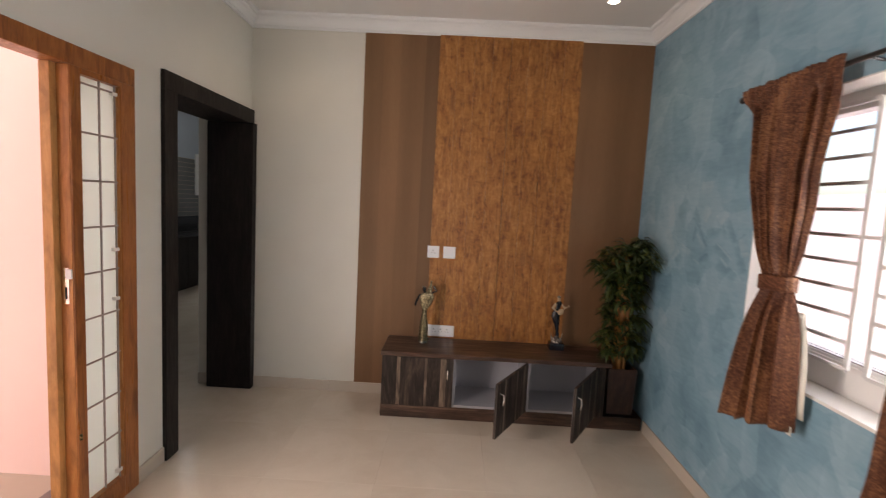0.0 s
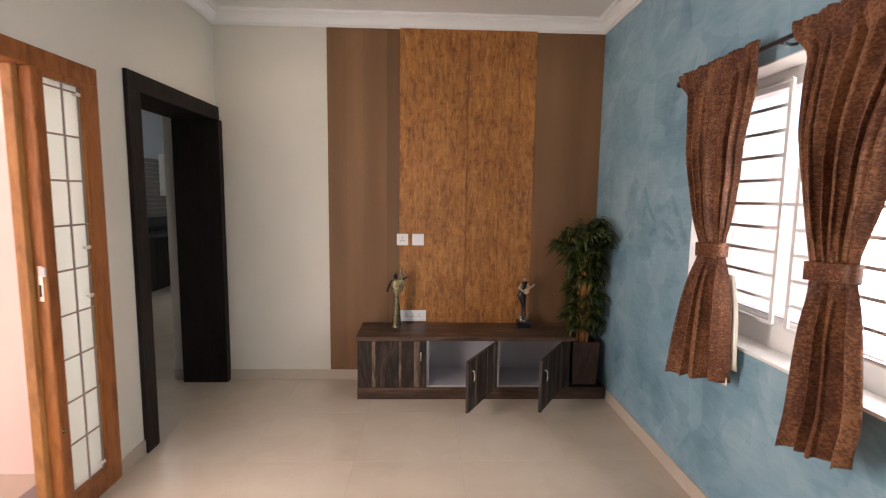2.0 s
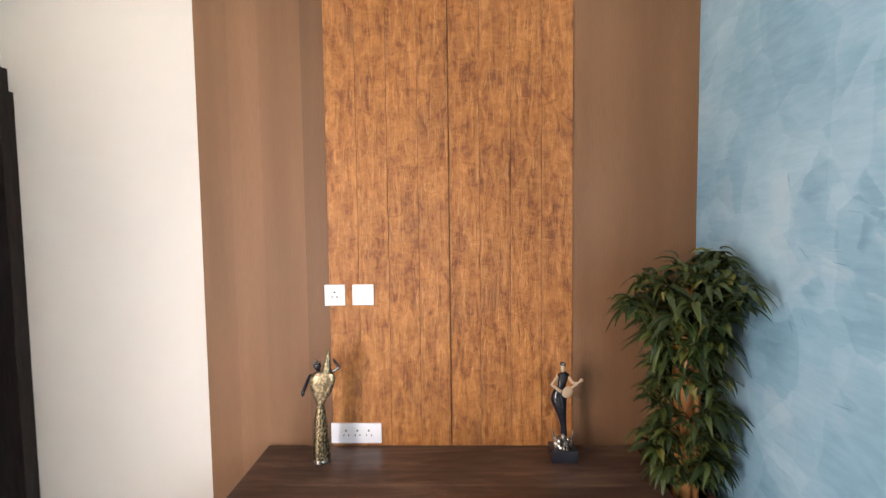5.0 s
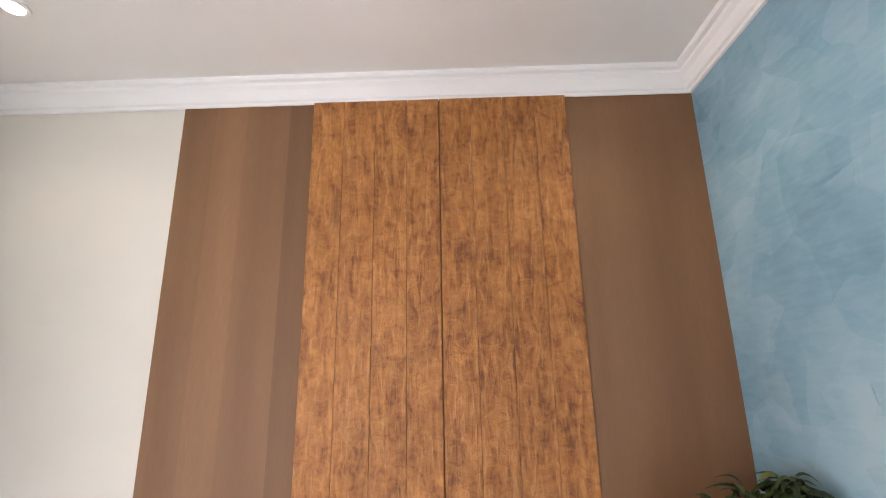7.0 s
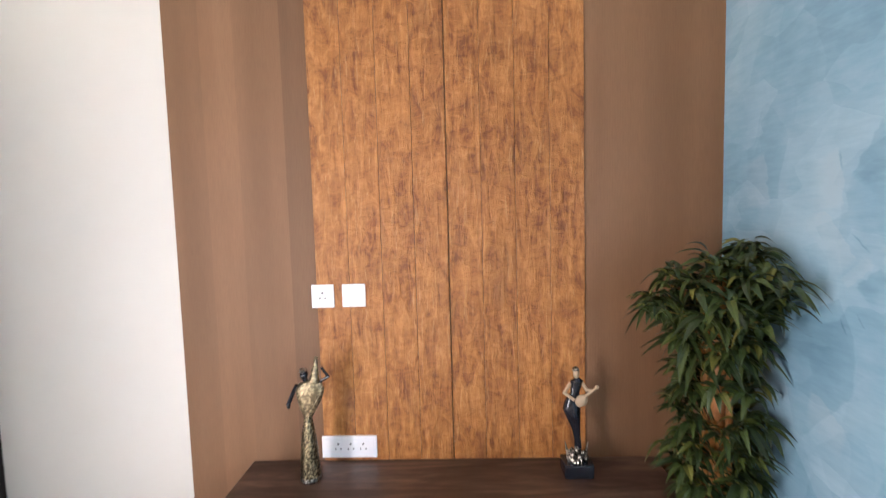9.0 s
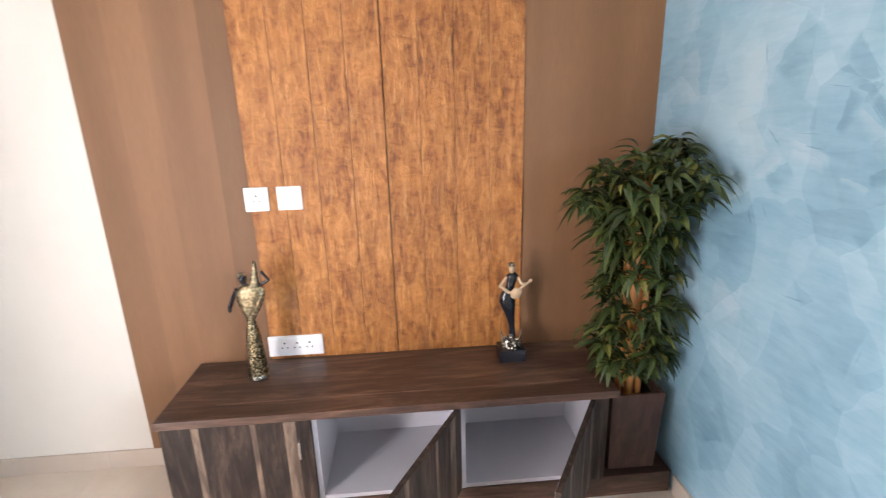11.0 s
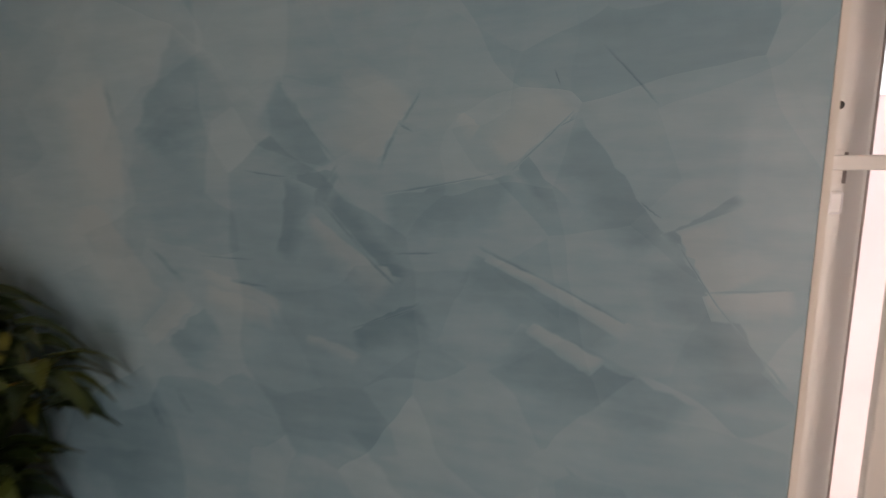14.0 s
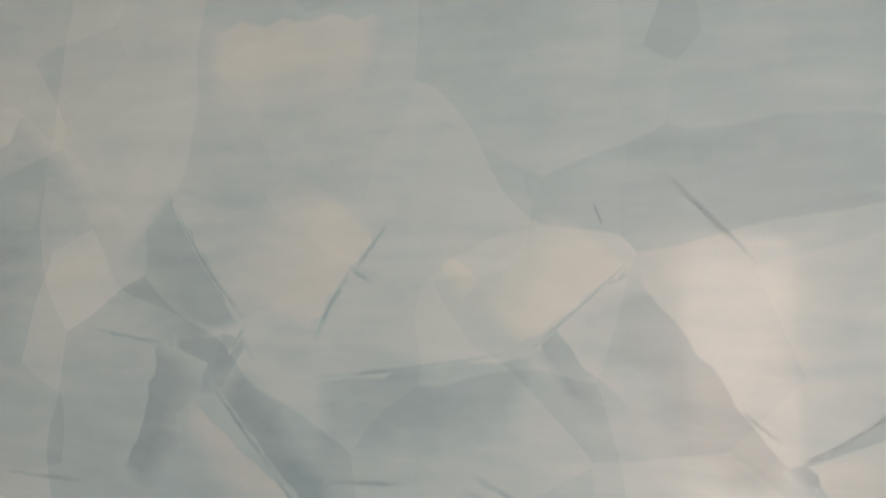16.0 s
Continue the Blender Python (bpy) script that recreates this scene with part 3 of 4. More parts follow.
LIPS = (
    (2.842, 1.522, 0.112, 0.0022, 0.0032, -2.24, 0.16),
    (2.815, 1.466, 0.024, 0.0036, 0.0022, -0.96, 0.15),
    (2.718, 1.534, 0.042, 0.0022, 0.0036, -0.96, -0.1),
    (2.724, 1.514, 0.020, 0.0036, 0.0022, -2.61, 0.2),
    (2.744, 1.492, 0.053, 0.0032, 0.0045, -1.08, 0.12),
    (2.688, 1.454, 0.144, 0.0032, 0.0014, 2.98, 0.05),
    (2.610, 1.372, 0.081, 0.0045, 0.0022, -2.72, 0.04),
    (2.535, 1.336, 0.087, 0.0022, 0.0020, -2.68, 0),
    (2.808, 1.407, 0.076, 0.0028, 0.0036, -2.33, 0.02),
    (2.759, 1.357, 0.064, 0.0028, 0.0014, -2.40, 0.12),
    (2.755, 1.301, 0.106, 0.0010, 0.0022, 2.78, 0.1),
    (3.079, 1.348, 0.081, 0.0050, 0.0064, -2.43, -0.05),
    (2.942, 1.329, 0.057, 0.0041, 0.0020, -3.04, 0.06),
    (2.976, 1.361, 0.089, 0.0014, 0.0020, -3.12, 0.02),
    (2.500, 1.551, 0.077, 0.0022, 0.0022, -2.29, -0.04),
    (2.477, 1.428, 0.028, 0.0022, 0.0010, -2.46, 0.15),
    (3.067, 1.151, 0.048, 0.0036, 0.0036, -2.19, 0.15),
    (2.390, 1.355, 0.072, 0.0010, 0.0010, 3.04, 0.01),
    (2.433, 1.366, 0.070, 0.0014, 0.0010, -2.14, 0.02),
    (2.388, 1.304, 0.082, 0.0010, 0.0014, -2.24, 0),
    (2.907, 1.467, 0.069, 0.0020, 0.0020, -3.01, 0.08),
    (2.715, 1.377, 0.057, 0.0020, 0.0020, 3.09, 0.02),
    (2.566, 1.554, 0.017, 0.0020, 0.0010, -1.93, 0.1),
    (2.582, 1.492, 0.083, 0.0014, 0.0022, -0.75, -0.03),
    (2.927, 0.953, 0.080, 0.0071, 0.0032, 3.03, 0.1),
    (3.118, 1.123, 0.049, 0.0067, 0.0054, -2.08, 0.2),
    (3.146, 1.560, 0.055, 0.0081, 0.0050, -1.74, 0.1),
)
for k, row in enumerate(DEEP):
    stroke(*row, STROKE_B, 0.0005 + 0.000002 * k, 0.12)
for k, row in enumerate(PALE):
    stroke(*row, STROKE_A, 0.00056 + 0.000002 * k, 0.12)
for k, (y, z, length, w0, w1, turn, bend) in enumerate(LIPS):
    stroke(y, z, length * 1.04, w0 * 1.25 + 0.0004, w1 * 1.25 + 0.0004, turn, bend, STROKE_C, 0.00062 + 0.000002 * k, 0.3)


# ---- wood panelling on the north wall ----
panelling = thing("wall_panelling", (0.5, BACK, 0.0), "golden wood-grain planks between brown ribbed side panels", "wall panel")
# one panel split in four, so that strip tones imitate its reflections
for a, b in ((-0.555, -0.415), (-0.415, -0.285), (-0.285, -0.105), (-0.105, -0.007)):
    part("side_panel", bx(a, b, BACK - 0.006, BACK, 0.083, 2.735), BROWN, panelling, "brown ribbed laminate strip, toned for uneven reflection")
part("side_panel", bx(1.032, RIGHT, BACK - 0.006, BACK, 0.083, 2.735), BROWN, panelling, "brown ribbed laminate panel")
part("backing", bx(-0.007, 1.032, BACK - 0.005, BACK, 0.083, 2.735), BROWN, panelling, "brown backing seen in the grooves")
for k in range(8):
    w = 1.039 / 8
    x0 = -0.007 + k * w
    seam = 0.0022 if k == 3 else 0.0005
    left_seam = 0.0022 if k == 4 else 0.0005
    part("plank", bx(x0 + left_seam, x0 + w - seam, BACK - 0.013, BACK - 0.003, 0.10, 2.732, bevel=0.0016), PLANK, panelling)


# ---- downlights ----
def downlight(x, y):
    d = thing("downlight", (x, y, CEIL), "small round recessed downlight, lit warm white", "ceiling light", "ceiling downlights")
    ring = bmesh.new()
    lathe(ring, (x, y, CEIL - 0.008), ((0.034, 0.0), (0.046, 0.002), (0.047, 0.008), (0.034, 0.008)), 28)
    part("trim_ring", ring, CORNICE, d, smooth=True)
    part("lens", lathe(bmesh.new(), (x, y, CEIL - 0.0095), ((0.030, 0.0), (0.033, 0.002), (0.033, 0.004)), 28), LED, d, "glowing lens")
    lamp = new("downlight_lamp", bpy.data.lights.new("downlight_lamp", "SPOT"))
    lamp.data.energy, lamp.data.color, lamp.data.shadow_soft_size = DOWN_POWER, (1.0, 0.84, 0.6), 0.03
    lamp.data.spot_size, lamp.data.spot_blend = radians(130), 0.8
    lamp.location = (x, y, CEIL - 0.03)


DOWN_POWER = 1.1
downlight(1.08, 3.22)
downlight(-0.87, 3.21)


# ---- entrance: teak frame with a glazed sidelight ----
def entrance():
    x0, x1 = LEFT - 0.085, LEFT + 0.012
    e = thing("door_1", ((x0 + x1) / 2, 1.68, 0), "varnished teak entrance frame, open, with a barred sidelight", "door frame", "", "structure")
    jamb = 0.098
    part("jamb", bx(x0, x1, DOOR_Y1 - jamb, DOOR_Y1, 0, DOOR_TOP - 0.08, bevel=0.004), TEAK, e)
    part("jamb", bx(x0, x1, DOOR_Y0, DOOR_Y0 + 0.09, 0, DOOR_TOP - 0.08, bevel=0.004), TEAK, e)
    part("head", bx(x0, x1, DOOR_Y0, DOOR_Y1, DOOR_TOP - 0.08, DOOR_TOP, bevel=0.004), TEAK, e)
    post = part("mullion", bx(x0 + 0.005, x1, 1.998, 2.052, 0, DOOR_TOP - 0.08, bevel=0.004), TEAK, e)
    # rebate and thin facings carry the light of the side faces as colour
    part("rebate", bx(x0 - 0.002, x1 - 0.056, 1.966, 1.998, 0, DOOR_TOP - 0.08, bevel=0.003), TEAK_LIT_EDGE, e, "teak edge coloured pale as if lit")
    part("planed_face", bx(x1 - 0.054, x1 - 0.006, 1.995, 1.9985, 0.002, DOOR_TOP - 0.082), TEAK_LIT_FACE, post, "teak side face coloured orange as if lit")
    part("planed_face", bx(LEFT - 0.016, x1 - 0.006, DOOR_Y1 - jamb - 0.0035, DOOR_Y1 - jamb + 0.0005, 0.111, 1.954), TEAK_LIT_FACE, e, "teak side face coloured orange as if lit")
    part("strike_plate", bx(x1 - 0.044, x1 - 0.020, 1.9935, 1.9955, 1.02, 1.17, bevel=0.0006), CHROME, post, "steel strike plate")
    part("strike_slot", bx(x1 - 0.036, x1 - 0.028, 1.9925, 1.9938, 1.04, 1.09), SLOT, post, "dark slot of the strike plate")
    part("lock_keep", bx(x1 - 0.028, x1 - 0.004, 1.985, 1.9938, 1.125, 1.165, bevel=0.002), PLATE, post, "pale lock keep")
    part("bottom_rail", bx(x0, x1, 2.052, DOOR_Y1 - jamb, 0, 0.11, bevel=0.004), TEAK, e)
    part("top_rail", bx(x0, x1, 2.052, DOOR_Y1 - jamb, 1.955, DOOR_TOP - 0.08, bevel=0.003), TEAK, e)
    g0, g1 = 2.055, DOOR_Y1 - jamb - 0.003
    pane = part("pane", bx(LEFT - 0.024, LEFT - 0.018, g0, g1, 0.11, 1.955), FILM, e, "sidelight glass with a white film")
    pane.visible_shadow = False
    for y in ((g0 + g1) / 2 + 0.006, g1 - 0.012):
        part("grille_upright", rod(bmesh.new(), (LEFT - 0.006, y, 0.11), (LEFT - 0.006, y, 1.955), 0.0045), BAR_GREY, e)
    for k in range(9):
        z = 1.925 - k * 0.1985
        part("grille_bar", rod(bmesh.new(), (LEFT - 0.006, g0, z), (LEFT - 0.006, g1, z), 0.0045), BAR_GREY, e)
    for z in (0.145, 0.99, 1.22, 1.92):
        part("bracket", bx(LEFT - 0.034, LEFT + 0.0, g1 - 0.03, g1 + 0.012, z - 0.008, z + 0.008, bevel=0.002), UPVC, e, "small white fixing")
    part("hinge", rod(bmesh.new(), (x1 + 0.003, 2.01, 0.43), (x1 + 0.003, 2.01, 0.455), 0.006), BRASS, e, "small brass stop")


entrance()
setting("trim_threshold", bx(-1.77, LEFT, DOOR_Y0, DOOR_Y1, -0.15, -0.002, bevel=0.004), STEP_STONE, "grey stone entrance step", "step")


# ---- dark doorway to the kitchen passage ----
def doorway():
    e = thing("door_2", (-1.5, 3.16, 0), "dark wenge doorway casing, without a door", "door frame", "", "structure")
    f = LEFT + 0.022
    b = -1.69
    part("jamb", bx(b, f, ARCH_Y0, ARCH_Y0 + 0.116, 0, ARCH_TOP - 0.10, bevel=0.003), WENGE, e)
    part("jamb", bx(b, f + 0.02, BACK - 0.07, BACK - 0.001, 0, ARCH_TOP - 0.10, bevel=0.003), WENGE, e, "broad dark jamb panel")
    part("head", bx(b, f, ARCH_Y0, BACK - 0.001, ARCH_TOP - 0.10, ARCH_TOP, bevel=0.003), WENGE, e)


doorway()
setting("baseboard_passage", bx(-1.79, -1.69, BACK - 0.011, BACK, 0, 0.083), SKIRT, "beige tile skirting", "baseboard")


# ---- kitchen seen through the doorway ----
setting("wall_kitchen_west", bx(KX - 0.2, KX, 2.44, KY, -0.45, CEIL + 0.3), KITCHEN_WALL, "blue-grey painted kitchen wall", "wall")
setting("wall_kitchen_south", bx(KX, LEFT - THICK, 2.44, 2.60, -0.45, CEIL + 0.3), KITCHEN_WALL, "blue-grey painted kitchen wall", "wall")
setting("wall_kitchen_north", bx(KX - 0.2, -1.56, KY, KY + 0.2, -0.45, CEIL + 0.3), KITCHEN_WALL, "blue-grey painted kitchen wall", "wall")
setting("wall_passage", bx(-1.79, -1.56, BACK + 0.2, KY, -0.45, CEIL + 0.3), CREAM, "cream painted passage wall", "wall")
setting("ceiling_kitchen", bx(KX, LEFT - THICK, 2.60, KY, CEIL + 0.05, CEIL + 0.15), WHITE_CEIL, "white kitchen ceiling", "ceiling")
splash = thing("backsplash", (KX, 6.5, 1.6), "grey ribbed stone tiles on the kitchen wall", "wall tiles", "", "structure")
part("tile_bed", bx(KX, KX + 0.006, 4.0, KY, 1.065, 2.04), GROUT, splash)
for k in range(13):
    part("tile_course", bx(KX + 0.004, KX + 0.012 + 0.004 * (k % 2), 4.0, KY, 1.068 + k * 0.0747, 1.068 + k * 0.0747 + 0.068), KITCHEN_TILE, splash)


def base_cabinet(y0, y1):
    c = thing("kitchen_cabinet", (-4.1, (y0 + y1) / 2, 0), "dark wenge kitchen base cabinet against the wall", "cabinet", "kitchen base cabinets")
    part("body", bx(KX, -3.87, y0 + 0.003, y1 - 0.003, 0.0, 0.80), WENGE, c)
    part("door", bx(-3.87, -3.85, y0 + 0.006, y1 - 0.006, 0.1, 0.79, bevel=0.002), WENGE, c)
    return c


for k in range(9):
    base_cabinet(4.2 + 0.6 * k, 4.8 + 0.6 * k)
worktop = thing("kitchen_worktop", (-4.1, 6.9, 0.8), "black granite kitchen worktop with an upstand", "worktop")
part("slab", bx(KX, -3.83, 4.2, KY, 0.80, 0.84, bevel=0.003), GRANITE, worktop)
part("upstand", bx(KX, KX + 0.02, 4.2, KY, 0.84, 1.064), GRANITE, worktop)
open_leaf = thing("cabinet_door", (-3.78, 6.36, 0.4), "white-backed kitchen cabinet door standing ajar", "cabinet door")
part("panel", bx(-3.849, -3.60, 6.40, 6.418, 0.36, 0.78, bevel=0.002), LAM_WHITE, open_leaf)
hood = thing("cooker_hood", (KX + 0.02, 6.4, 1.6), "black glass-fronted unit on the tiled wall", "cooker hood")
part("body", bx(KX + 0.016, KX + 0.22, 6.05, 6.55, 1.47, 1.765, bevel=0.006), GRANITE, hood)
part("front_glass", bx(KX + 0.22, KX + 0.226, 6.08, 6.52, 1.5, 1.74), INK, hood)
kw = thing("window_2", (KX, 8.7, 1.8), "small white-framed kitchen window", "window", "", "structure")
for a in ((8.36, 8.46, 1.42, 2.13), (9.0, 9.1, 1.42, 2.13), (8.46, 9.0, 1.42, 1.5), (8.46, 9.0, 2.05, 2.13)):
    part("window_frame", bx(KX + 0.012, KX + 0.06, *a, bevel=0.003), UPVC, kw)
part("pane", bx(KX + 0.02, KX + 0.026, 8.46, 9.0, 1.5, 2.05), INK, kw, "dark pane")
part("latch_bar", bx(KX + 0.027, KX + 0.034, 8.5, 8.96, 1.77, 1.785), UPVC, kw)
wl = thing("wall_lamp", (KX, 7.07, 2.58), "round white wall lamp, lit", "wall lamp")
b = lathe(bmesh.new(), (0, 0, 0), ((0.125, 0.0), (0.125, 0.02), (0.11, 0.034), (0.06, 0.04)), 32)
bmesh.ops.transform(b, verts=b.verts, matrix=pose(KX, 7.07, 2.58, 0, 90, 0))
part("diffuser", b, LED_COOL, wl, "glowing white diffuser", True)
kl = new("wall_lamp_light", bpy.data.lights.new("wall_lamp_light", "AREA"))
kl.data.shape, kl.data.size = "DISK", 0.22
kl.data.energy, kl.data.color = 8.0, (0.9, 0.96, 1.0)
kl.matrix_world = look((KX + 0.045, 7.07, 2.58), (KX + 2, 7.07, 2.3))


# ---- window: frame, sashes and grille ----
def window():
    w = thing("window_1", (1.7, (WIN_Y0 + WIN_Y1) / 2, WIN_Z0), "white window with sliding sashes and a flat bar grille", "window", "", "structure")
    a, b = WIN_Y0 + 0.006, WIN_Y1 - 0.006
    z0, z1 = WIN_Z0 + 0.014, WIN_Z1 - 0.006
    x0, x1 = 1.672, 1.742
    side, low, head = 0.079, 0.138, 0.075
    part("frame_side", bx(x0, x1, b - side, b, z0, z1, bevel=0.004), UPVC, w)
    part("frame_side", bx(x0, x1, a, a + side, z0, z1, bevel=0.004), UPVC, w)
    part("frame_bottom", bx(x0, x1, a + side, b - side, z0, z0 + low, bevel=0.004), UPVC, w)
    part("frame_top", bx(x0, x1, a + side, b - side, z1 - head, z1, bevel=0.004), UPVC, w)
    # raised bead against the reveal, and the dark gasket round the glass
    part("bead", bx(x0 - 0.012, x0, b - 0.024, b, z0, z1, bevel=0.003), UPVC, w)
    part("track_lip", bx(x0 - 0.008, x0, a + side, b - 0.03, z0 + low - 0.028, z0 + low - 0.012, bevel=0.002), UPVC, w)
    part("gasket", bx(x0 + 0.004, x0 + 0.010, b - side - 0.003, b - side, z0 + low, z1 - head), BAR_GREY, w, "thin grey gasket")
    part("gasket", bx(x0 + 0.004, x0 + 0.010, a + side, b - side, z0 + low, z0 + low + 0.003), BAR_GREY, w, "thin grey gasket")
    stiles = (1.60, 1.12)
    for y in stiles:
        part("sash_stile", bx(x0 + 0.012, x1 - 0.02, y - 0.022, y + 0.022, z0 + low, z1 - head, bevel=0.003), UPVC, w)
    edges = [b - side] + [y for c in stiles for y in (c + 0.022, c - 0.022)] + [a + side]
    for q, p in zip(edges[::2], edges[1::2]):
        pane = part("pane", bx(1.712, 1.717, p, q, z0 + low, z1 - head), GLASS, w, "clear window glass")
        pane.visible_shadow = False
    lock = part("latch", bx(x0 - 0.003, x0 + 0.001, b - 0.058, b - 0.040, 1.395, 1.485, bevel=0.001), UPVC, w, "white latch plate")
    part("latch_slider", bx(x0 - 0.012, x0 - 0.002, b - 0.056, b - 0.042, 1.418, 1.442, bevel=0.003), PLATE, lock, "white sliding latch")
    part("latch_slot", bx(x0 - 0.0042, x0 - 0.0028, b - 0.0585, b - 0.0555, 1.45, 1.482), BAR_GREY, lock, "dark slot of the latch")
    for z in (1.53, 1.407):
        c = lathe(bmesh.new(), (0, 0, 0), ((0.0045, 0), (0.0045, 0.002), (0.002, 0.003)), 12)
        bmesh.ops.transform(c, verts=c.verts, matrix=pose(x0 + 0.0005, b - 0.047, z, 0, -90, 0))
        part("screw", c, IRON, w, "dark screw head")
    # grille: two barred panels of flat iron joined by one long middle bar
    gx0, gx1 = 1.600, 1.612
    mid, pitch = 1.470, 0.0968
    for y in (2.253, 1.818, 1.735, 1.255, 1.17, 0.90):
        part("grille_upright", bx(gx0, gx1, y - 0.010, y + 0.010, mid - 5 * pitch, mid + 5 * pitch, bevel=0.002), GRILLE, w)
    part("grille_bar", bx(gx0 + 0.002, gx1 - 0.002, a, b, mid - 0.007, mid + 0.007, bevel=0.0015), GRILLE, w, "long middle bar built into the reveal")
    for p, q in ((1.818, 2.253), (1.255, 1.735), (0.90, 1.17)):
        for k in range(-5, 6):
            if k:
                z = mid + k * pitch
                part("grille_bar", bx(gx0 + 0.002, gx1 - 0.002, p, q, z - 0.007, z + 0.007, bevel=0.0015), GRILLE, w)


window()


# ---- curtains ----
def along(table, z, col):
    """Reads a column of (height, ...) rows at the height z, smoothly."""
    for p, q in zip(table, table[1:]):
        if p[0] >= z >= q[0]:
            f = (p[0] - z) / (p[0] - q[0])
            return p[col] + (q[col] - p[col]) * f
    return table[0][col] if z > table[0][0] else table[-1][col]


def curtain(left, right, z_low, swing, seed, lined, label):
    """A pencil-pleat curtain gathered by a band. left, right: height and place along the wall of each edge; swing: how far each lower corner hangs from the wall side."""
    z_top, z_head, z_tie = 2.10, 2.005, 1.268
    top, tie, low = [(along(left, z, 1), along(right, z, 1)) for z in (z_top, z_tie, -1)]
    c = thing("curtain", (1.485, sum(top) / 2, 2.09), label, "curtain", "curtains at the window")
    rnd = random.Random(seed)
    # folds: their widths along the cloth, then depth and how far down from the head each one runs
    n_fold = 7
    cuts = [0.0]
    for k in range(n_fold):
        cuts.append(cuts[-1] + rnd.uniform(0.5, 1.6))
    cuts = [k / cuts[-1] for k in cuts]
    deep = [rnd.uniform(0.55, 1.25) for _ in range(n_fold)]
    ph = [rnd.uniform(0, 6.28) for _ in range(5)]
    tails = [0.0, 0.27, 0.44, 0.74, 1.0]

    def folded(u, steps, depth):
        """Rounded folds with narrow valleys."""
        for k in range(len(steps) - 1):
            if u <= steps[k + 1] or k == len(steps) - 2:
                f = (u - steps[k]) / (steps[k + 1] - steps[k])
                return depth[k % len(depth)] * (abs(math.sin(math.pi * f)) ** 0.55 - 0.55)
        return 0.0

    bm = bmesh.new()
    nu, nv = 170, 84
    z_end = sum(z_low) / 2
    rows = []
    for j in range(nv + 1):
        v = j / nv
        z_mid = z_top + (z_end - z_top) * v
        near = [z_mid + d for d in (-0.03, -0.015, 0, 0.015, 0.03)]
        e0 = sum(along(left, z, 1) for z in near) / 5
        e1 = sum(along(right, z, 1) for z in near) / 5
        gather = 1 - 0.8 * math.exp(-((z_mid - z_tie) / 0.12) ** 2)
        below = max(0, (z_tie - z_mid) / (z_tie - z_end))
        head = min(1, max(0, (z_mid - z_head) / 0.03))
        pinch = math.exp(-((z_mid - z_head) / 0.018) ** 2)
        lower = min(1, max(0, (z_tie + 0.05 - z_mid) / 0.10))
        fall = min(1, max(0, (z_head - z_mid) / (z_head - z_tie)))
        hang = 1.487 - 0.045 * min(1, max(0, (z_top - z_mid) / 0.4))
        row = []
        for i in range(nu + 1):
            u = i / nu
            # the folds of the upper cloth run slanting towards the tie
            uu = min(1, max(0, u + 0.05 * fall * math.sin(math.pi * u) * math.sin(3 * u + ph[1])))
            upper = folded(uu, cuts, deep) + 0.10 * math.sin(2 * math.pi * 15 * u + ph[3]) * (1 - fall)
            skirt = folded(min(1, max(0, u + 0.03 * math.sin(5 * v + ph[0]))), tails, (1.0, 0.8, 1.15, 0.9)) + 0.10 * upper
            pencil = 0.012 + 0.011 * (abs(math.sin(math.pi * 10 * u + 1.6 * math.sin(5 * u + ph[1]))) ** 0.8 - 0.5) + 0.003 * math.sin(2 * math.pi * 31 * u + ph[0])
            hem = min(1, 9 * u, 9 * (1 - u))
            fold = hem * (1 - lower) * upper * (0.066 * gather + 0.006) + lower * skirt * (0.058 * gather + 0.004)
            x = hang - ((1 - head) * fold * (1 - 0.6 * pinch) + head * pencil) + (swing[0] + (swing[1] - swing[0]) * u) * below - 0.006 * pinch
            z = z_mid + (z_low[0] + (z_low[1] - z_low[0]) * u - z_end + 0.006 * math.sin(2 * math.pi * 3 * u + ph[3])) * below
            if j == 0:
                z += 0.003 * math.sin(2 * math.pi * 5 * u + ph[2]) + 0.002 * math.sin(2 * math.pi * 17 * u + ph[0])
            # the cloth doubles back a little on itself at each fold
            turn = 0.010 * (1 - head) * gather * math.sin(2 * math.pi * (7 - 3 * lower) * u + ph[4]) * min(1, 6 * u, 6 * (1 - u))
            row.append(bm.verts.new((min(x, 1.538), e0 + (e1 - e0) * u + turn, z)))
        rows.append(row)
    for p, q in zip(rows, rows[1:]):
        for i in range(nu):
            bm.faces.new((p[i], p[i + 1], q[i + 1], q[i]))
    d = part("drape", bm, CURTAIN, c, smooth=True)
    sol = d.modifiers.new("thickness", "SOLIDIFY")
    sol.thickness, sol.offset = 0.0018, 0
    # band round the waist
    band = bmesh.new()
    ring = []
    n = 36
    cy, ry = sum(tie) / 2, abs(tie[0] - tie[1]) / 2 + 0.006
    for k in range(n):
        a = 2 * math.pi * k / n
        sx = 0.028 * math.copysign(abs(math.sin(a)) ** 0.6, math.sin(a))
        sy = ry * math.copysign(abs(math.cos(a)) ** 0.6, math.cos(a))
        ring.append([band.verts.new((1.443 + sx * (1 + 0.1 * h), cy + sy, z_tie - 0.03 + 0.06 * h - 0.008 * math.cos(a))) for h in (0, 0.12, 0.5, 0.88, 1)])
    for k in range(n):
        for h in range(4):
            band.faces.new((ring[k][h], ring[(k + 1) % n][h], ring[(k + 1) % n][h + 1], ring[k][h + 1]))
    t = part("tieback", band, CURTAIN, c, "band of the same cloth", True)
    sol = t.modifiers.new("thickness", "SOLIDIFY")
    sol.thickness = 0.002
    if not lined:
        return
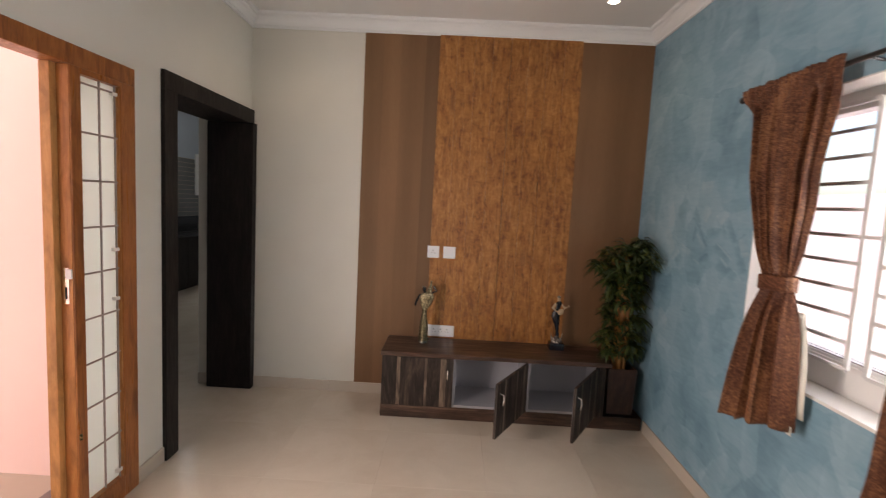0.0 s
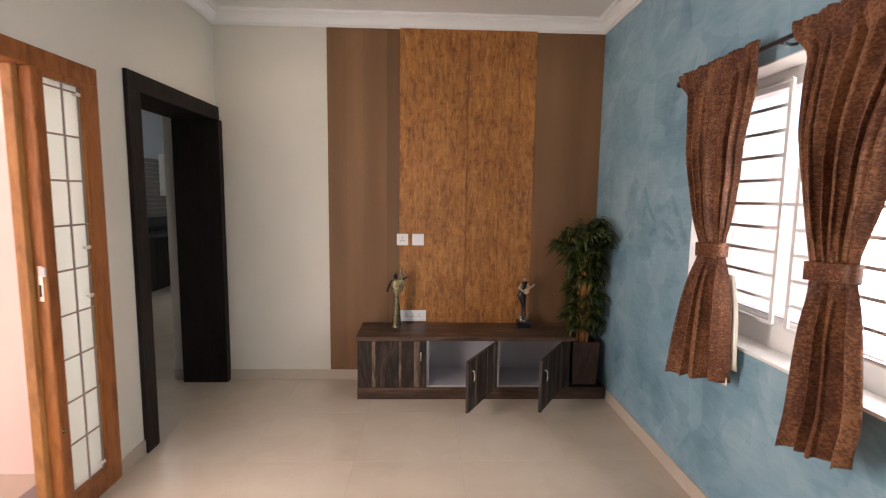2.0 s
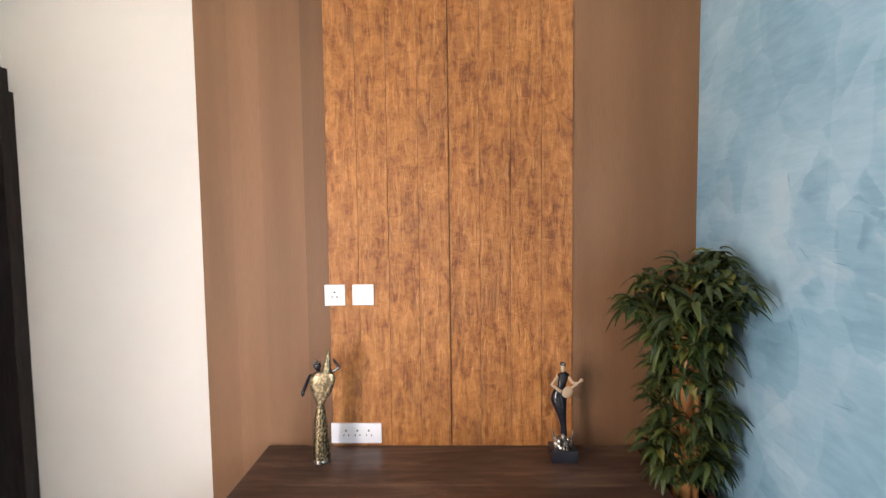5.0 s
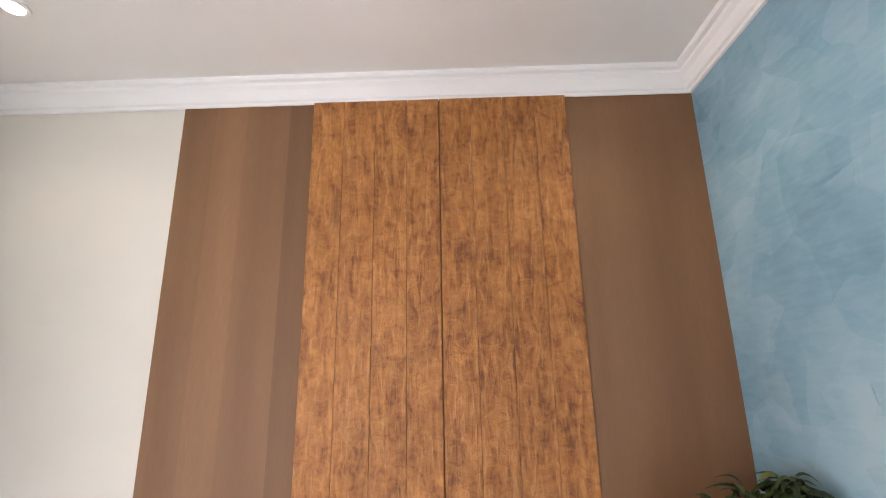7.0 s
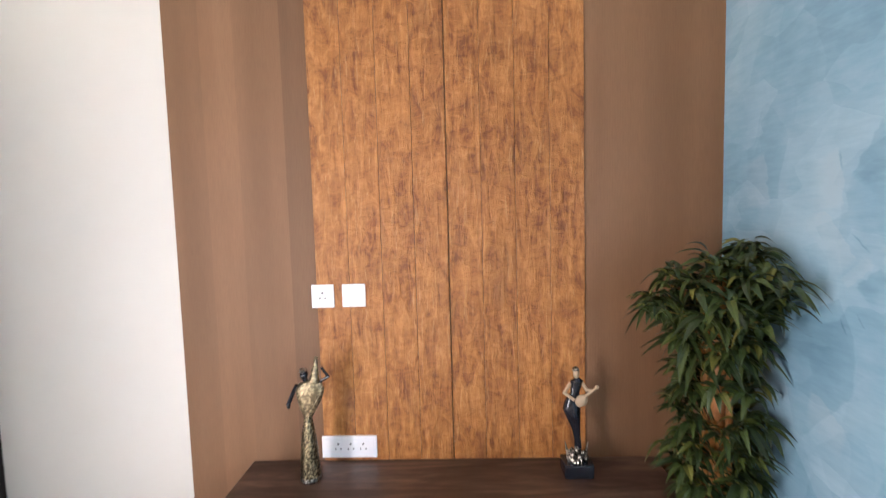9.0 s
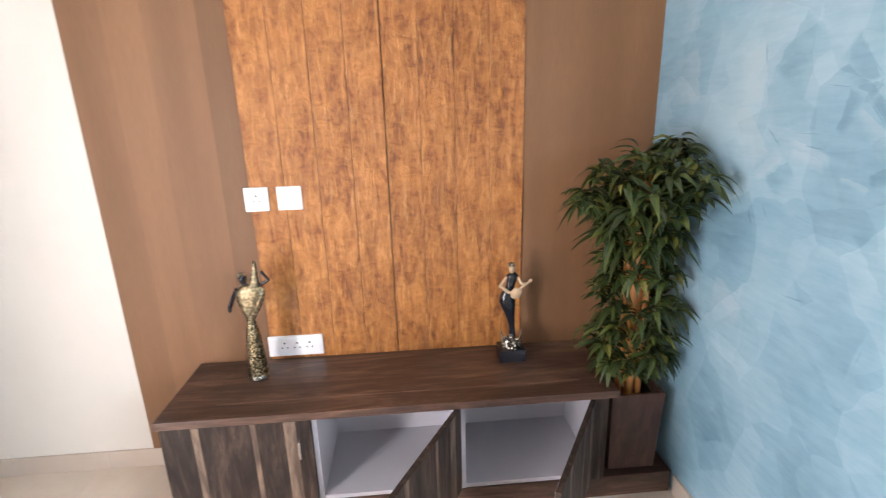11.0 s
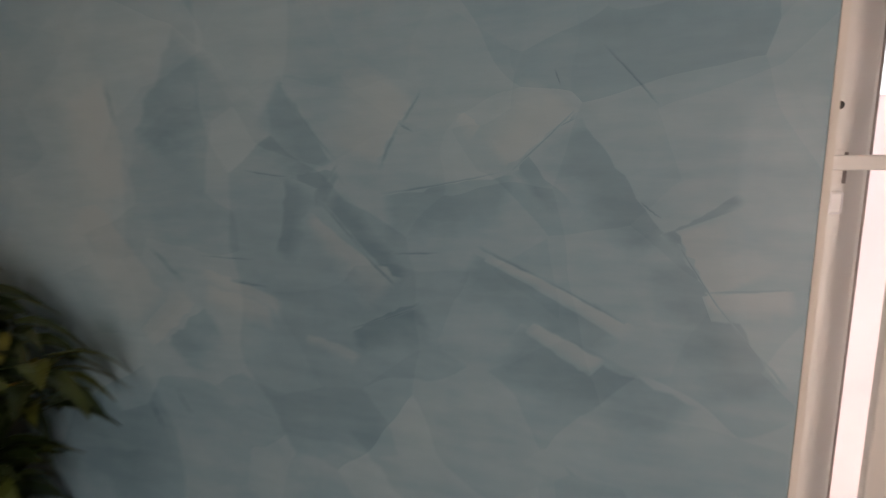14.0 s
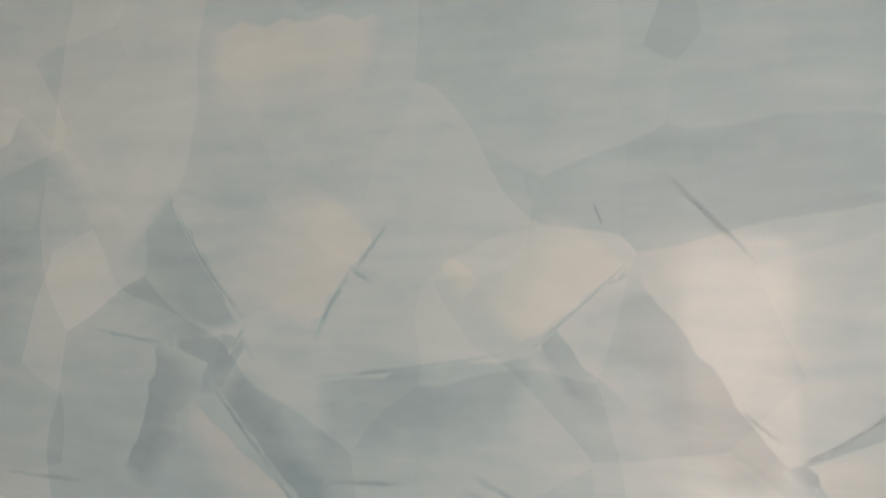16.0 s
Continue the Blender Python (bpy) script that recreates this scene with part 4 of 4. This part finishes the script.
    # ivory lining showing along one edge of the skirt, with a small tag
    lin = bmesh.new()
    prev = None
    for k in range(13):
        s = k / 12
        z = 1.17 + (z_low[1] + 0.05 - 1.17) * s
        y = along(right, z, 1)
        x = 1.462 + swing[1] * s
        pair = [lin.verts.new((x + 0.012 + 0.004 * math.sin(6 * s), y + 0.03, z)), lin.verts.new((x + 0.03 + 0.004 * math.sin(5 * s), y - 0.004 - 0.012 * min(1, 2 * s), z))]
        if prev:
            lin.faces.new((prev[0], prev[1], pair[1], pair[0]))
        prev = pair
    l = part("lining", lin, LINING, c, "ivory lining edge", True)
    sol = l.modifiers.new("thickness", "SOLIDIFY")
    sol.thickness = 0.0015
    part("tag", bx(1.485, 1.4865, low[1] - 0.004, low[1] + 0.024, z_low[1] - 0.018, z_low[1] + 0.018), LINING, c, "small ivory tag")


curtain(
    ((2.1, 2.42), (2.06, 2.405), (1.99, 2.318), (1.83, 2.275), (1.64, 2.225), (1.47, 2.165), (1.37, 2.134), (1.295, 2.09), (1.247, 2.076), (1.159, 2.105), (1.048, 2.126), (0.878, 2.145), (0.66, 2.155)),
    ((2.1, 1.835), (2.01, 1.83), (1.90, 1.83), (1.81, 1.832), (1.687, 1.835), (1.568, 1.838), (1.459, 1.858), (1.375, 1.873), (1.314, 1.902), (1.261, 1.902), (1.109, 1.893), (0.967, 1.887), (0.72, 1.884)),
    (0.66, 0.712), (-0.075, 0.028), 3, True, "copper-brown jacquard curtain tied back with a band",
)
curtain(
    ((2.1, 1.67), (2.06, 1.66), (1.981, 1.589), (1.895, 1.587), (1.756, 1.572), (1.613, 1.541), (1.458, 1.506), (1.295, 1.465), (1.225, 1.461), (1.094, 1.478), (0.941, 1.494), (0.801, 1.504), (0.652, 1.527)),
    ((2.1, 1.03), (1.97, 1.06), (1.83, 1.12), (1.61, 1.203), (1.495, 1.225), (1.361, 1.27), (1.301, 1.289), (1.246, 1.286), (1.139, 1.261), (0.933, 1.233), (0.809, 1.225), (0.712, 1.245)),
    (0.645, 0.70), (-0.01, 0.0), 8, False, "copper-brown jacquard curtain tied at the middle, half over the window",
)
cr = thing("curtain_rod", (1.49, 1.6, 2.085), "black iron curtain rod with round finials", "curtain rod")
part("pole", rod(bmesh.new(), (1.492, 0.62, 2.066), (1.492, 2.43, 2.066), 0.0095, seg=16), IRON, cr, smooth=True)
for y in (0.61, 2.44):
    part("finial", ball(bmesh.new(), (1.492, y, 2.066), (0.016, 0.02, 0.016), 14), IRON, cr, smooth=True)
for y in (0.7, 1.74, 2.39):
    part("bracket", sweep(bmesh.new(), [(1.492, y, 2.056), (1.525, y, 2.05), (1.551, y, 2.055)], 0.006), IRON, cr, smooth=True)


# ---- television unit ----
def tv_unit():
    u = thing("tv_unit", (0.5, 3.5, 0), "dark rustic-laminate low television unit with two doors standing open", "tv unit")
    f = 3.315
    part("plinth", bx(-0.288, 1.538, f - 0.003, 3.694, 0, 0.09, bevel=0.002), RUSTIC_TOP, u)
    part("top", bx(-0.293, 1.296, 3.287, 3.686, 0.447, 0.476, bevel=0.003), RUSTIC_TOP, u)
    part("pale_strip", bx(-0.12, 1.18, 3.372, 3.379, 0.4755, 0.4763), RUSTIC_PALE_X, u, "paler line of grain along the top")
    part("pale_strip", bx(-0.286, 0.40, f - 0.0036, f - 0.0026, 0.072, 0.084), RUSTIC_PALE_X, u, "paler line of grain along the plinth")
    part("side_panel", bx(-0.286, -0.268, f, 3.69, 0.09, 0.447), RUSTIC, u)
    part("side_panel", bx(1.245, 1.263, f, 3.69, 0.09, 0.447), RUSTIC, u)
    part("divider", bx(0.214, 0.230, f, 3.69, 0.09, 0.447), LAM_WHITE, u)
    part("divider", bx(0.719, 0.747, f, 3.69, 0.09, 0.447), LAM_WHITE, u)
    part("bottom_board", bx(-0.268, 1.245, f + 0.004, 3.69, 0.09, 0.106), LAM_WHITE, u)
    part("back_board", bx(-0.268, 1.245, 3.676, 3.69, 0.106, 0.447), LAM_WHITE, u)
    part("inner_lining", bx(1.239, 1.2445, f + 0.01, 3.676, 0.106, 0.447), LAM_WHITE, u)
    part("edge_rail", bx(0.23, 0.719, f, f + 0.018, 0.44, 0.447), LAM_WHITE, u)
    part("edge_rail", bx(0.747, 1.24, f, f + 0.018, 0.44, 0.447), LAM_WHITE, u)

    def leaf(hinge, width, angle):
        """A door hinged at its right edge, swung out by angle, built of boards of uneven tone."""
        m = Matrix.Translation((hinge, f - 0.001, 0)) @ pose(0, 0, 0, 0, 0, angle)
        z0, z1 = 0.096, 0.442
        b = bx(-width, 0, -0.018, 0, z0, z1, bevel=0.0015)
        bmesh.ops.transform(b, verts=b.verts, matrix=m)
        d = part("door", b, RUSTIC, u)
        for s, w in ((0.21, 0.024), (0.60, 0.017), (0.82, 0.04)):
            b = bx(-width + s * width, -width + s * width + w, -0.0186, -0.0176, z0 + 0.002, z1 - 0.002)
            bmesh.ops.transform(b, verts=b.verts, matrix=m)
            part("pale_strip", b, RUSTIC_PALE, d, "paler board edge in the laminate")
        hx = -width + 0.045 if angle else -0.04
        b = sweep(bmesh.new(), [(hx, -0.018, 0.30), (hx, -0.036, 0.305), (hx, -0.041, 0.335), (hx, -0.036, 0.365), (hx, -0.018, 0.37)], 0.0045, 10)
        bmesh.ops.transform(b, verts=b.verts, matrix=m)
        part("handle", b, CHROME, d, "chrome bow handle", True)
        if angle:
            b = bx(-width + 0.004, -0.004, -0.0002, 0.0012, z0 + 0.004, z1 - 0.004)
            bmesh.ops.transform(b, verts=b.verts, matrix=m)
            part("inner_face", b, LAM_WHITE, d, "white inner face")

    leaf(0.213, 0.497, 0)
    leaf(0.716, 0.495, 59.5)
    leaf(1.205, 0.495, 57.5)
    part("end_stile", bx(1.207, 1.263, f - 0.018, f - 0.001, 0.096, 0.442, bevel=0.0015), RUSTIC, u)


tv_unit()


# ---- switches and sockets ----
def wall_plate(name, x0, x1, z0, z1, sockets, blank, label, category):
    p = thing(name, ((x0 + x1) / 2, BACK - 0.012, (z0 + z1) / 2), label, category)
    y = BACK - 0.012
    part("plate", bx(x0, x1, y - 0.009, y, z0, z1, bevel=0.004), PLATE, p)
    part("insert", bx(x0 + 0.012, x1 - 0.012, y - 0.0105, y - 0.008, z0 + 0.012, z1 - 0.012, bevel=0.001), PLATE, p)
    if blank:
        return
    for s in sockets:
        for dx, dz, r in ((0, 0.013, 0.0042), (-0.0105, -0.007, 0.0032), (0.0105, -0.007, 0.0032)):
            part("socket_hole", rod(bmesh.new(), (s + dx, y - 0.0108, (z0 + z1) / 2 + dz), (s + dx, y - 0.009, (z0 + z1) / 2 + dz), r), SLOT, p)


wall_plate("wall_socket", -0.027, 0.062, 1.095, 1.186, (0.0175,), False, "square white three-pin wall socket on wood planks", "socket")
wall_plate("blank_plate", 0.093, 0.185, 1.096, 1.186, (), True, "square white blank wall plate on wood planks", "wall plate")
wall_plate("triple_socket", -0.014, 0.207, 0.488, 0.577, (0.052, 0.102, 0.152), False, "long white plate with three sockets above the unit", "socket")


# ---- statuettes ----
def statue_mesh(name, pieces, at, label, tall=1.0):
    """Joins several bodies, each with its own finish, into one mesh."""
    bm = bmesh.new()
    mats = []
    for piece, mat in pieces:
        if mat not in mats:
            mats.append(mat)
        for fc in piece.faces:
            fc.material_index = mats.index(mat)
        tmp = bpy.data.meshes.new("tmp")
        piece.to_mesh(tmp)
        piece.free()
        bm.from_mesh(tmp)
        bpy.data.meshes.remove(tmp)
    bmesh.ops.translate(bm, verts=bm.verts, vec=-Vector(at))
    bmesh.ops.scale(bm, verts=bm.verts, vec=(1, 1, tall))
    ob = new(name, finish(name, bm, mats, True))
    ob.location = at
    return tagged(ob, label, "statue")


x, y, z = -0.02, 3.55, 0.4761
body = bmesh.new()
lathe(body, (x, y, z + 0.014), ((0.036, 0.0), (0.035, 0.03), (0.031, 0.10), (0.024, 0.17), (0.017, 0.21), (0.012, 0.235)), 22)
for k in range(34):
    a, h = k * 2.4, 0.03 + 0.0045 * k
    ball(body, (x + (0.036 - 0.085 * h) * math.cos(a), y + (0.036 - 0.085 * h) * math.sin(a), z + h), (0.006, 0.006, 0.011), 6)
foot = bmesh.new()
lathe(foot, (x, y, z), ((0.034, 0.0), (0.038, 0.004), (0.037, 0.016), (0.033, 0.02)), 22)
fan = bmesh.new()
lathe(fan, (x + 0.008, y - 0.004, z + 0.222), ((0.006, 0.0), (0.02, 0.028), (0.037, 0.062), (0.05, 0.10), (0.053, 0.125), (0.043, 0.146), (0.016, 0.156)), 22, 0.34)
for k in range(9):
    a = radians(-58 + 116 * k / 8)
    rod(fan, (x + 0.008, y - 0.010, z + 0.240), (x + 0.008 + 0.046 * math.sin(a), y - 0.013, z + 0.25 + 0.10 * math.cos(a * 0.75)), 0.002, 0.006, 7)
for v in fan.verts:
    v.co.x += 0.12 * (v.co.z - z - 0.30)
arms = bmesh.new()
sweep(arms, [(x - 0.036, y, z + 0.36), (x - 0.052, y, z + 0.33), (x - 0.066, y - 0.006, z + 0.295)], 0.0075)
ball(arms, (x - 0.068, y - 0.008, z + 0.287), (0.008, 0.007, 0.014), 8)
sweep(arms, [(x + 0.05, y, z + 0.372), (x + 0.082, y, z + 0.39), (x + 0.058, y, z + 0.425)], 0.0055)
ball(arms, (x - 0.008, y, z + 0.398), (0.015, 0.017, 0.019), 14)
rod(arms, (x - 0.002, y, z + 0.365), (x - 0.006, y, z + 0.39), 0.009)
horn = rod(bmesh.new(), (x + 0.030, y - 0.006, z + 0.372), (x + 0.040, y, z + 0.458), 0.020, 0.005, 14)
lathe(horn, (x + 0.040, y, z + 0.454), ((0.005, 0.0), (0.008, 0.006), (0.006, 0.010)), 12)
cap = ball(bmesh.new(), (x - 0.011, y, z + 0.414), (0.014, 0.015, 0.009), 12)
statue_mesh("statuette", [(body, BRASS), (foot, SILVER), (fan, GILT), (arms, INK), (horn, GILT), (cap, SILVER)], (x, y, z), "tall aged-brass dancer statuette on the television unit")

x, y, z = 0.968, 3.575, 0.4761
base = bx(x - 0.052, x + 0.052, y - 0.045, y + 0.045, z, z + 0.052, bevel=0.003)
rocks = bmesh.new()
rr = random.Random(5)
for k in range(30):
    a, r = rr.uniform(0, 6.28), rr.uniform(0, 0.036)
    ball(rocks, (x + r * math.cos(a), y + r * math.sin(a), z + 0.058 + rr.uniform(0, 0.05) * (1 - r * 18)), (0.009, 0.009, rr.uniform(0.008, 0.02)), 6)
for s in (-1, 1):
    rod(rocks, (x + s * 0.03, y, z + 0.06), (x + s * 0.042, y, z + 0.125), 0.008, 0.002, 7)
dress = bmesh.new()
lathe(dress, (x - 0.002, y, z + 0.10), ((0.014, 0.0), (0.012, 0.04), (0.016, 0.08), (0.025, 0.12), (0.033, 0.158), (0.029, 0.19), (0.016, 0.222), (0.02, 0.25), (0.024, 0.268), (0.008, 0.28)), 20, 0.7)
for v in dress.verts:
    h = v.co.z - z - 0.10
    v.co.x += 0.007 * math.cos(20 * h) - 0.009 * math.exp(-((h - 0.165) / 0.045) ** 2)
flesh = bmesh.new()
ball(flesh, (x, y, z + 0.396), (0.012, 0.014, 0.018), 12)
rod(flesh, (x, y, z + 0.372), (x, y, z + 0.388), 0.006)
sweep(flesh, [(x - 0.02, y, z + 0.36), (x - 0.046, y - 0.008, z + 0.325), (x - 0.012, y - 0.022, z + 0.30)], 0.0065)
sweep(flesh, [(x + 0.02, y, z + 0.362), (x + 0.035, y - 0.012, z + 0.335), (x + 0.05, y - 0.02, z + 0.335)], 0.0065)
ball(flesh, (x + 0.012, y - 0.026, z + 0.300), (0.022, 0.010, 0.026), 12, (0, 38, 0))
rod(flesh, (x + 0.02, y - 0.026, z + 0.312), (x + 0.066, y - 0.024, z + 0.348), 0.006, 0.004, 8)
ball(flesh, (x + 0.068, y - 0.024, z + 0.35), (0.008, 0.006, 0.008), 8)
hair = ball(bmesh.new(), (x - 0.001, y + 0.004, z + 0.41), (0.013, 0.014, 0.012), 12)
statue_mesh("statuette", [(base, INK), (rocks, SILVER), (dress, INK), (flesh, SKIN), (hair, SILVER)], (x, y, z), "slim black figure with a lute on a black block", 0.95)


# ---- artificial plant in a square planter ----
def leaf_whorl(bm, n, rnd):
    """A tuft of pointed leaves that spring from one knot and arch over, two faces a side with a raised midrib fold."""
    for k in range(n):
        yaw = 2 * math.pi * (k + rnd.uniform(-0.35, 0.35)) / n
        long = rnd.uniform(0.060, 0.094)
        wide = rnd.uniform(0.0095, 0.014)
        lift = rnd.uniform(-0.25, 0.7)
        sag = rnd.uniform(1.0, 2.0)
        root = Vector((0.012 * math.cos(yaw), 0.012 * math.sin(yaw), rnd.uniform(-0.025, 0.025)))
        prev = None
        for j in range(6):
            q = j / 5
            r = long * q
            p = root + Vector((r * math.cos(yaw) * math.cos(lift), r * math.sin(yaw) * math.cos(lift), r * math.sin(lift) - sag * r * r * 6.5))
            w = wide * math.sin(math.pi * (0.05 + 0.95 * q) ** 0.7) + 0.0006
            side = Vector((-math.sin(yaw), math.cos(yaw), 0)) * w
            row = [bm.verts.new(p + side + Vector((0, 0, 0.3 * w))), bm.verts.new(p), bm.verts.new(p - side + Vector((0, 0, 0.3 * w)))]
            if prev:
                bm.faces.new((prev[0], prev[1], row[1], row[0]))
                bm.faces.new((prev[1], prev[2], row[2], row[1]))
            prev = row


def plant():
    px, py = 1.385, 3.42
    p = thing("potted_plant", (px, py, 0.09), "artificial bushy bamboo plant in a brown square planter", "potted plant")
    b = bmesh.new()
    lo, hi, zb, zt = 0.088, 0.100, 0.105, 0.43
    v = []
    for r, h in ((lo, zb), (hi, zt), (hi - 0.012, zt), (hi - 0.012, zt - 0.05)):
        v.append([b.verts.new((px + sx * r, py + sy * r, h)) for sx, sy in ((-1, -1), (1, -1), (1, 1), (-1, 1))])
    for r, q in zip(v, v[1:]):
        for k in range(4):
            b.faces.new((r[k], r[(k + 1) % 4], q[(k + 1) % 4], q[k]))
    b.faces.new(v[0])
    pot = part("planter", b, POT, p)
    for sx in (-1, 1):
        for sy in (-1, 1):
            part("caster", ball(bmesh.new(), (px + sx * 0.07, py + sy * 0.07, 0.0985), (0.010, 0.010, 0.0085), 10), CHROME, pot, "small silver foot", True)
    part("moss", bx(px - 0.087, px + 0.087, py - 0.087, py + 0.087, 0.38, 0.392), SOIL, p)
    canes = [(-0.01, -0.03, 1.22, 0.022), (-0.045, -0.02, 1.12, 0.013), (0.04, 0.03, 1.15, 0.013), (0.02, -0.045, 1.0, 0.011)]
    for dx, dy, top, r in canes:
        c = bmesh.new()
        zz = 0.38
        while zz < top:
            rod(c, (px + dx, py + dy, zz), (px + dx, py + dy, min(top, zz + 0.12)), r, r * 0.96, 12)
            lathe(c, (px + dx, py + dy, zz - 0.004), ((r, 0), (r * 1.14, 0.004), (r, 0.008)), 12)
            zz += 0.12
        part("cane", c, BAMBOO, p, "orange-brown bamboo cane", True)
    rnd = random.Random(21)
    kinds = []
    for k in range(7):
        bm = bmesh.new()
        leaf_whorl(bm, 15, rnd)
        kinds.append(finish("leaf_tuft", bm, LEAF))
    twigs = bmesh.new()
    # crown, then the tiers down the canes: height, count, distance from the canes, size
    tiers = ((1.26, 6, 0.05, 0.95), (1.21, 13, 0.15, 1.0), (1.14, 17, 0.20, 1.0), (1.11, 12, 0.11, 1.0), (1.03, 13, 0.12, 1.0), (0.96, 8, 0.08, 0.95), (0.88, 10, 0.11, 0.95), (0.78, 10, 0.12, 0.95), (0.68, 10, 0.11, 0.95), (0.59, 10, 0.12, 0.95), (0.52, 8, 0.09, 0.8))
    n = 0
    for height, count, out, size in tiers:
        for k in range(count):
            a = 2 * math.pi * (k + rnd.uniform(-0.25, 0.25)) / count + height * 7
            o = out * rnd.uniform(0.8, 1.15)
            hx, hy = (0.02, -0.04) if height > 1.05 else (-0.01, -0.02)
            x, y = hx + o * math.cos(a), hy + o * math.sin(a)
            if height > 1.05 and x < 0:
                x *= 1.35
            sz = size * rnd.uniform(0.85, 1.12)
            x = min(x, RIGHT - px - 0.095 * sz)
            y = min(y, BACK - py - 0.12 * sz)
            z = height + rnd.uniform(-0.03, 0.03) + (0.06 if height > 1.05 and x > 0.05 and y < 0 else 0.0)
            ob = new("leaf_tuft", kinds[n % 7])
            n += 1
            ob.parent = p
            tilt = rnd.uniform(8, 26)
            ob.matrix_basis = Matrix.Translation((x, y, z - 0.09)) @ pose(0, 0, 0, -tilt * math.sin(a), tilt * math.cos(a), math.degrees(rnd.uniform(0, 6))) @ Matrix.Scale(sz, 4)
            rod(twigs, (px + 0.2 * x, py + 0.2 * y, z - 0.07), (px + x, py + y, z), 0.0028, 0.0018, 6)
    tagged(part("twig", twigs, TWIG, p, "", True), "thin yellow-brown twigs", "", "", "stuff")


plant()


# ---- outdoors ----
setting("ground", bx(-60, 60, -60, 60, -0.75, -0.46), PAVING, "pale pinkish paving round the house", "ground")
setting("wall_kitchen_outside", bx(KX - 0.2, LEFT - THICK - 0.001, 2.42, 2.439, -0.46, CEIL + 0.3), PINK, "pale pink plastered outer face of the kitchen wall", "wall")
setting("wall_porch", bx(-3.3, -3.1, -9, 2.3, -0.46, 4.6), PINK, "pale pink plastered porch wall", "wall")
setting("wall_compound", bx(3.3, 3.5, -8, 12, -0.46, 1.75), RENDER_WALL, "whitewashed compound wall", "wall")
# out-of-view slab, added so that no sun patch reaches the room
setting("sunshade", bx(RIGHT + 0.23, RIGHT + 0.56, WIN_Y0 - 1.8, WIN_Y1 + 0.2, 2.2, 2.28), RENDER_WALL, "unseen concrete sunshade added to keep sun out of the window", "sunshade")

# ---- floor tiles ----
tile_mesh = finish("tile", bx(-0.2997, 0.2997, -0.2997, 0.2997, -0.012, 0.0), TILE)
for i in range(5):
    for j in range(11):
        ob = new("tile", tile_mesh)
        ob.parent = floor
        ob.location = (LEFT + 0.3 + 0.6 * i, BACK - 0.3 - 0.6 * j, 0)
for i in range(5):
    for j in range(12):
        ob = new("tile", tile_mesh)
        ob.parent = floor
        ob.location = (LEFT - 0.3 - 0.6 * i, 2.92 + 0.6 * j, 0)
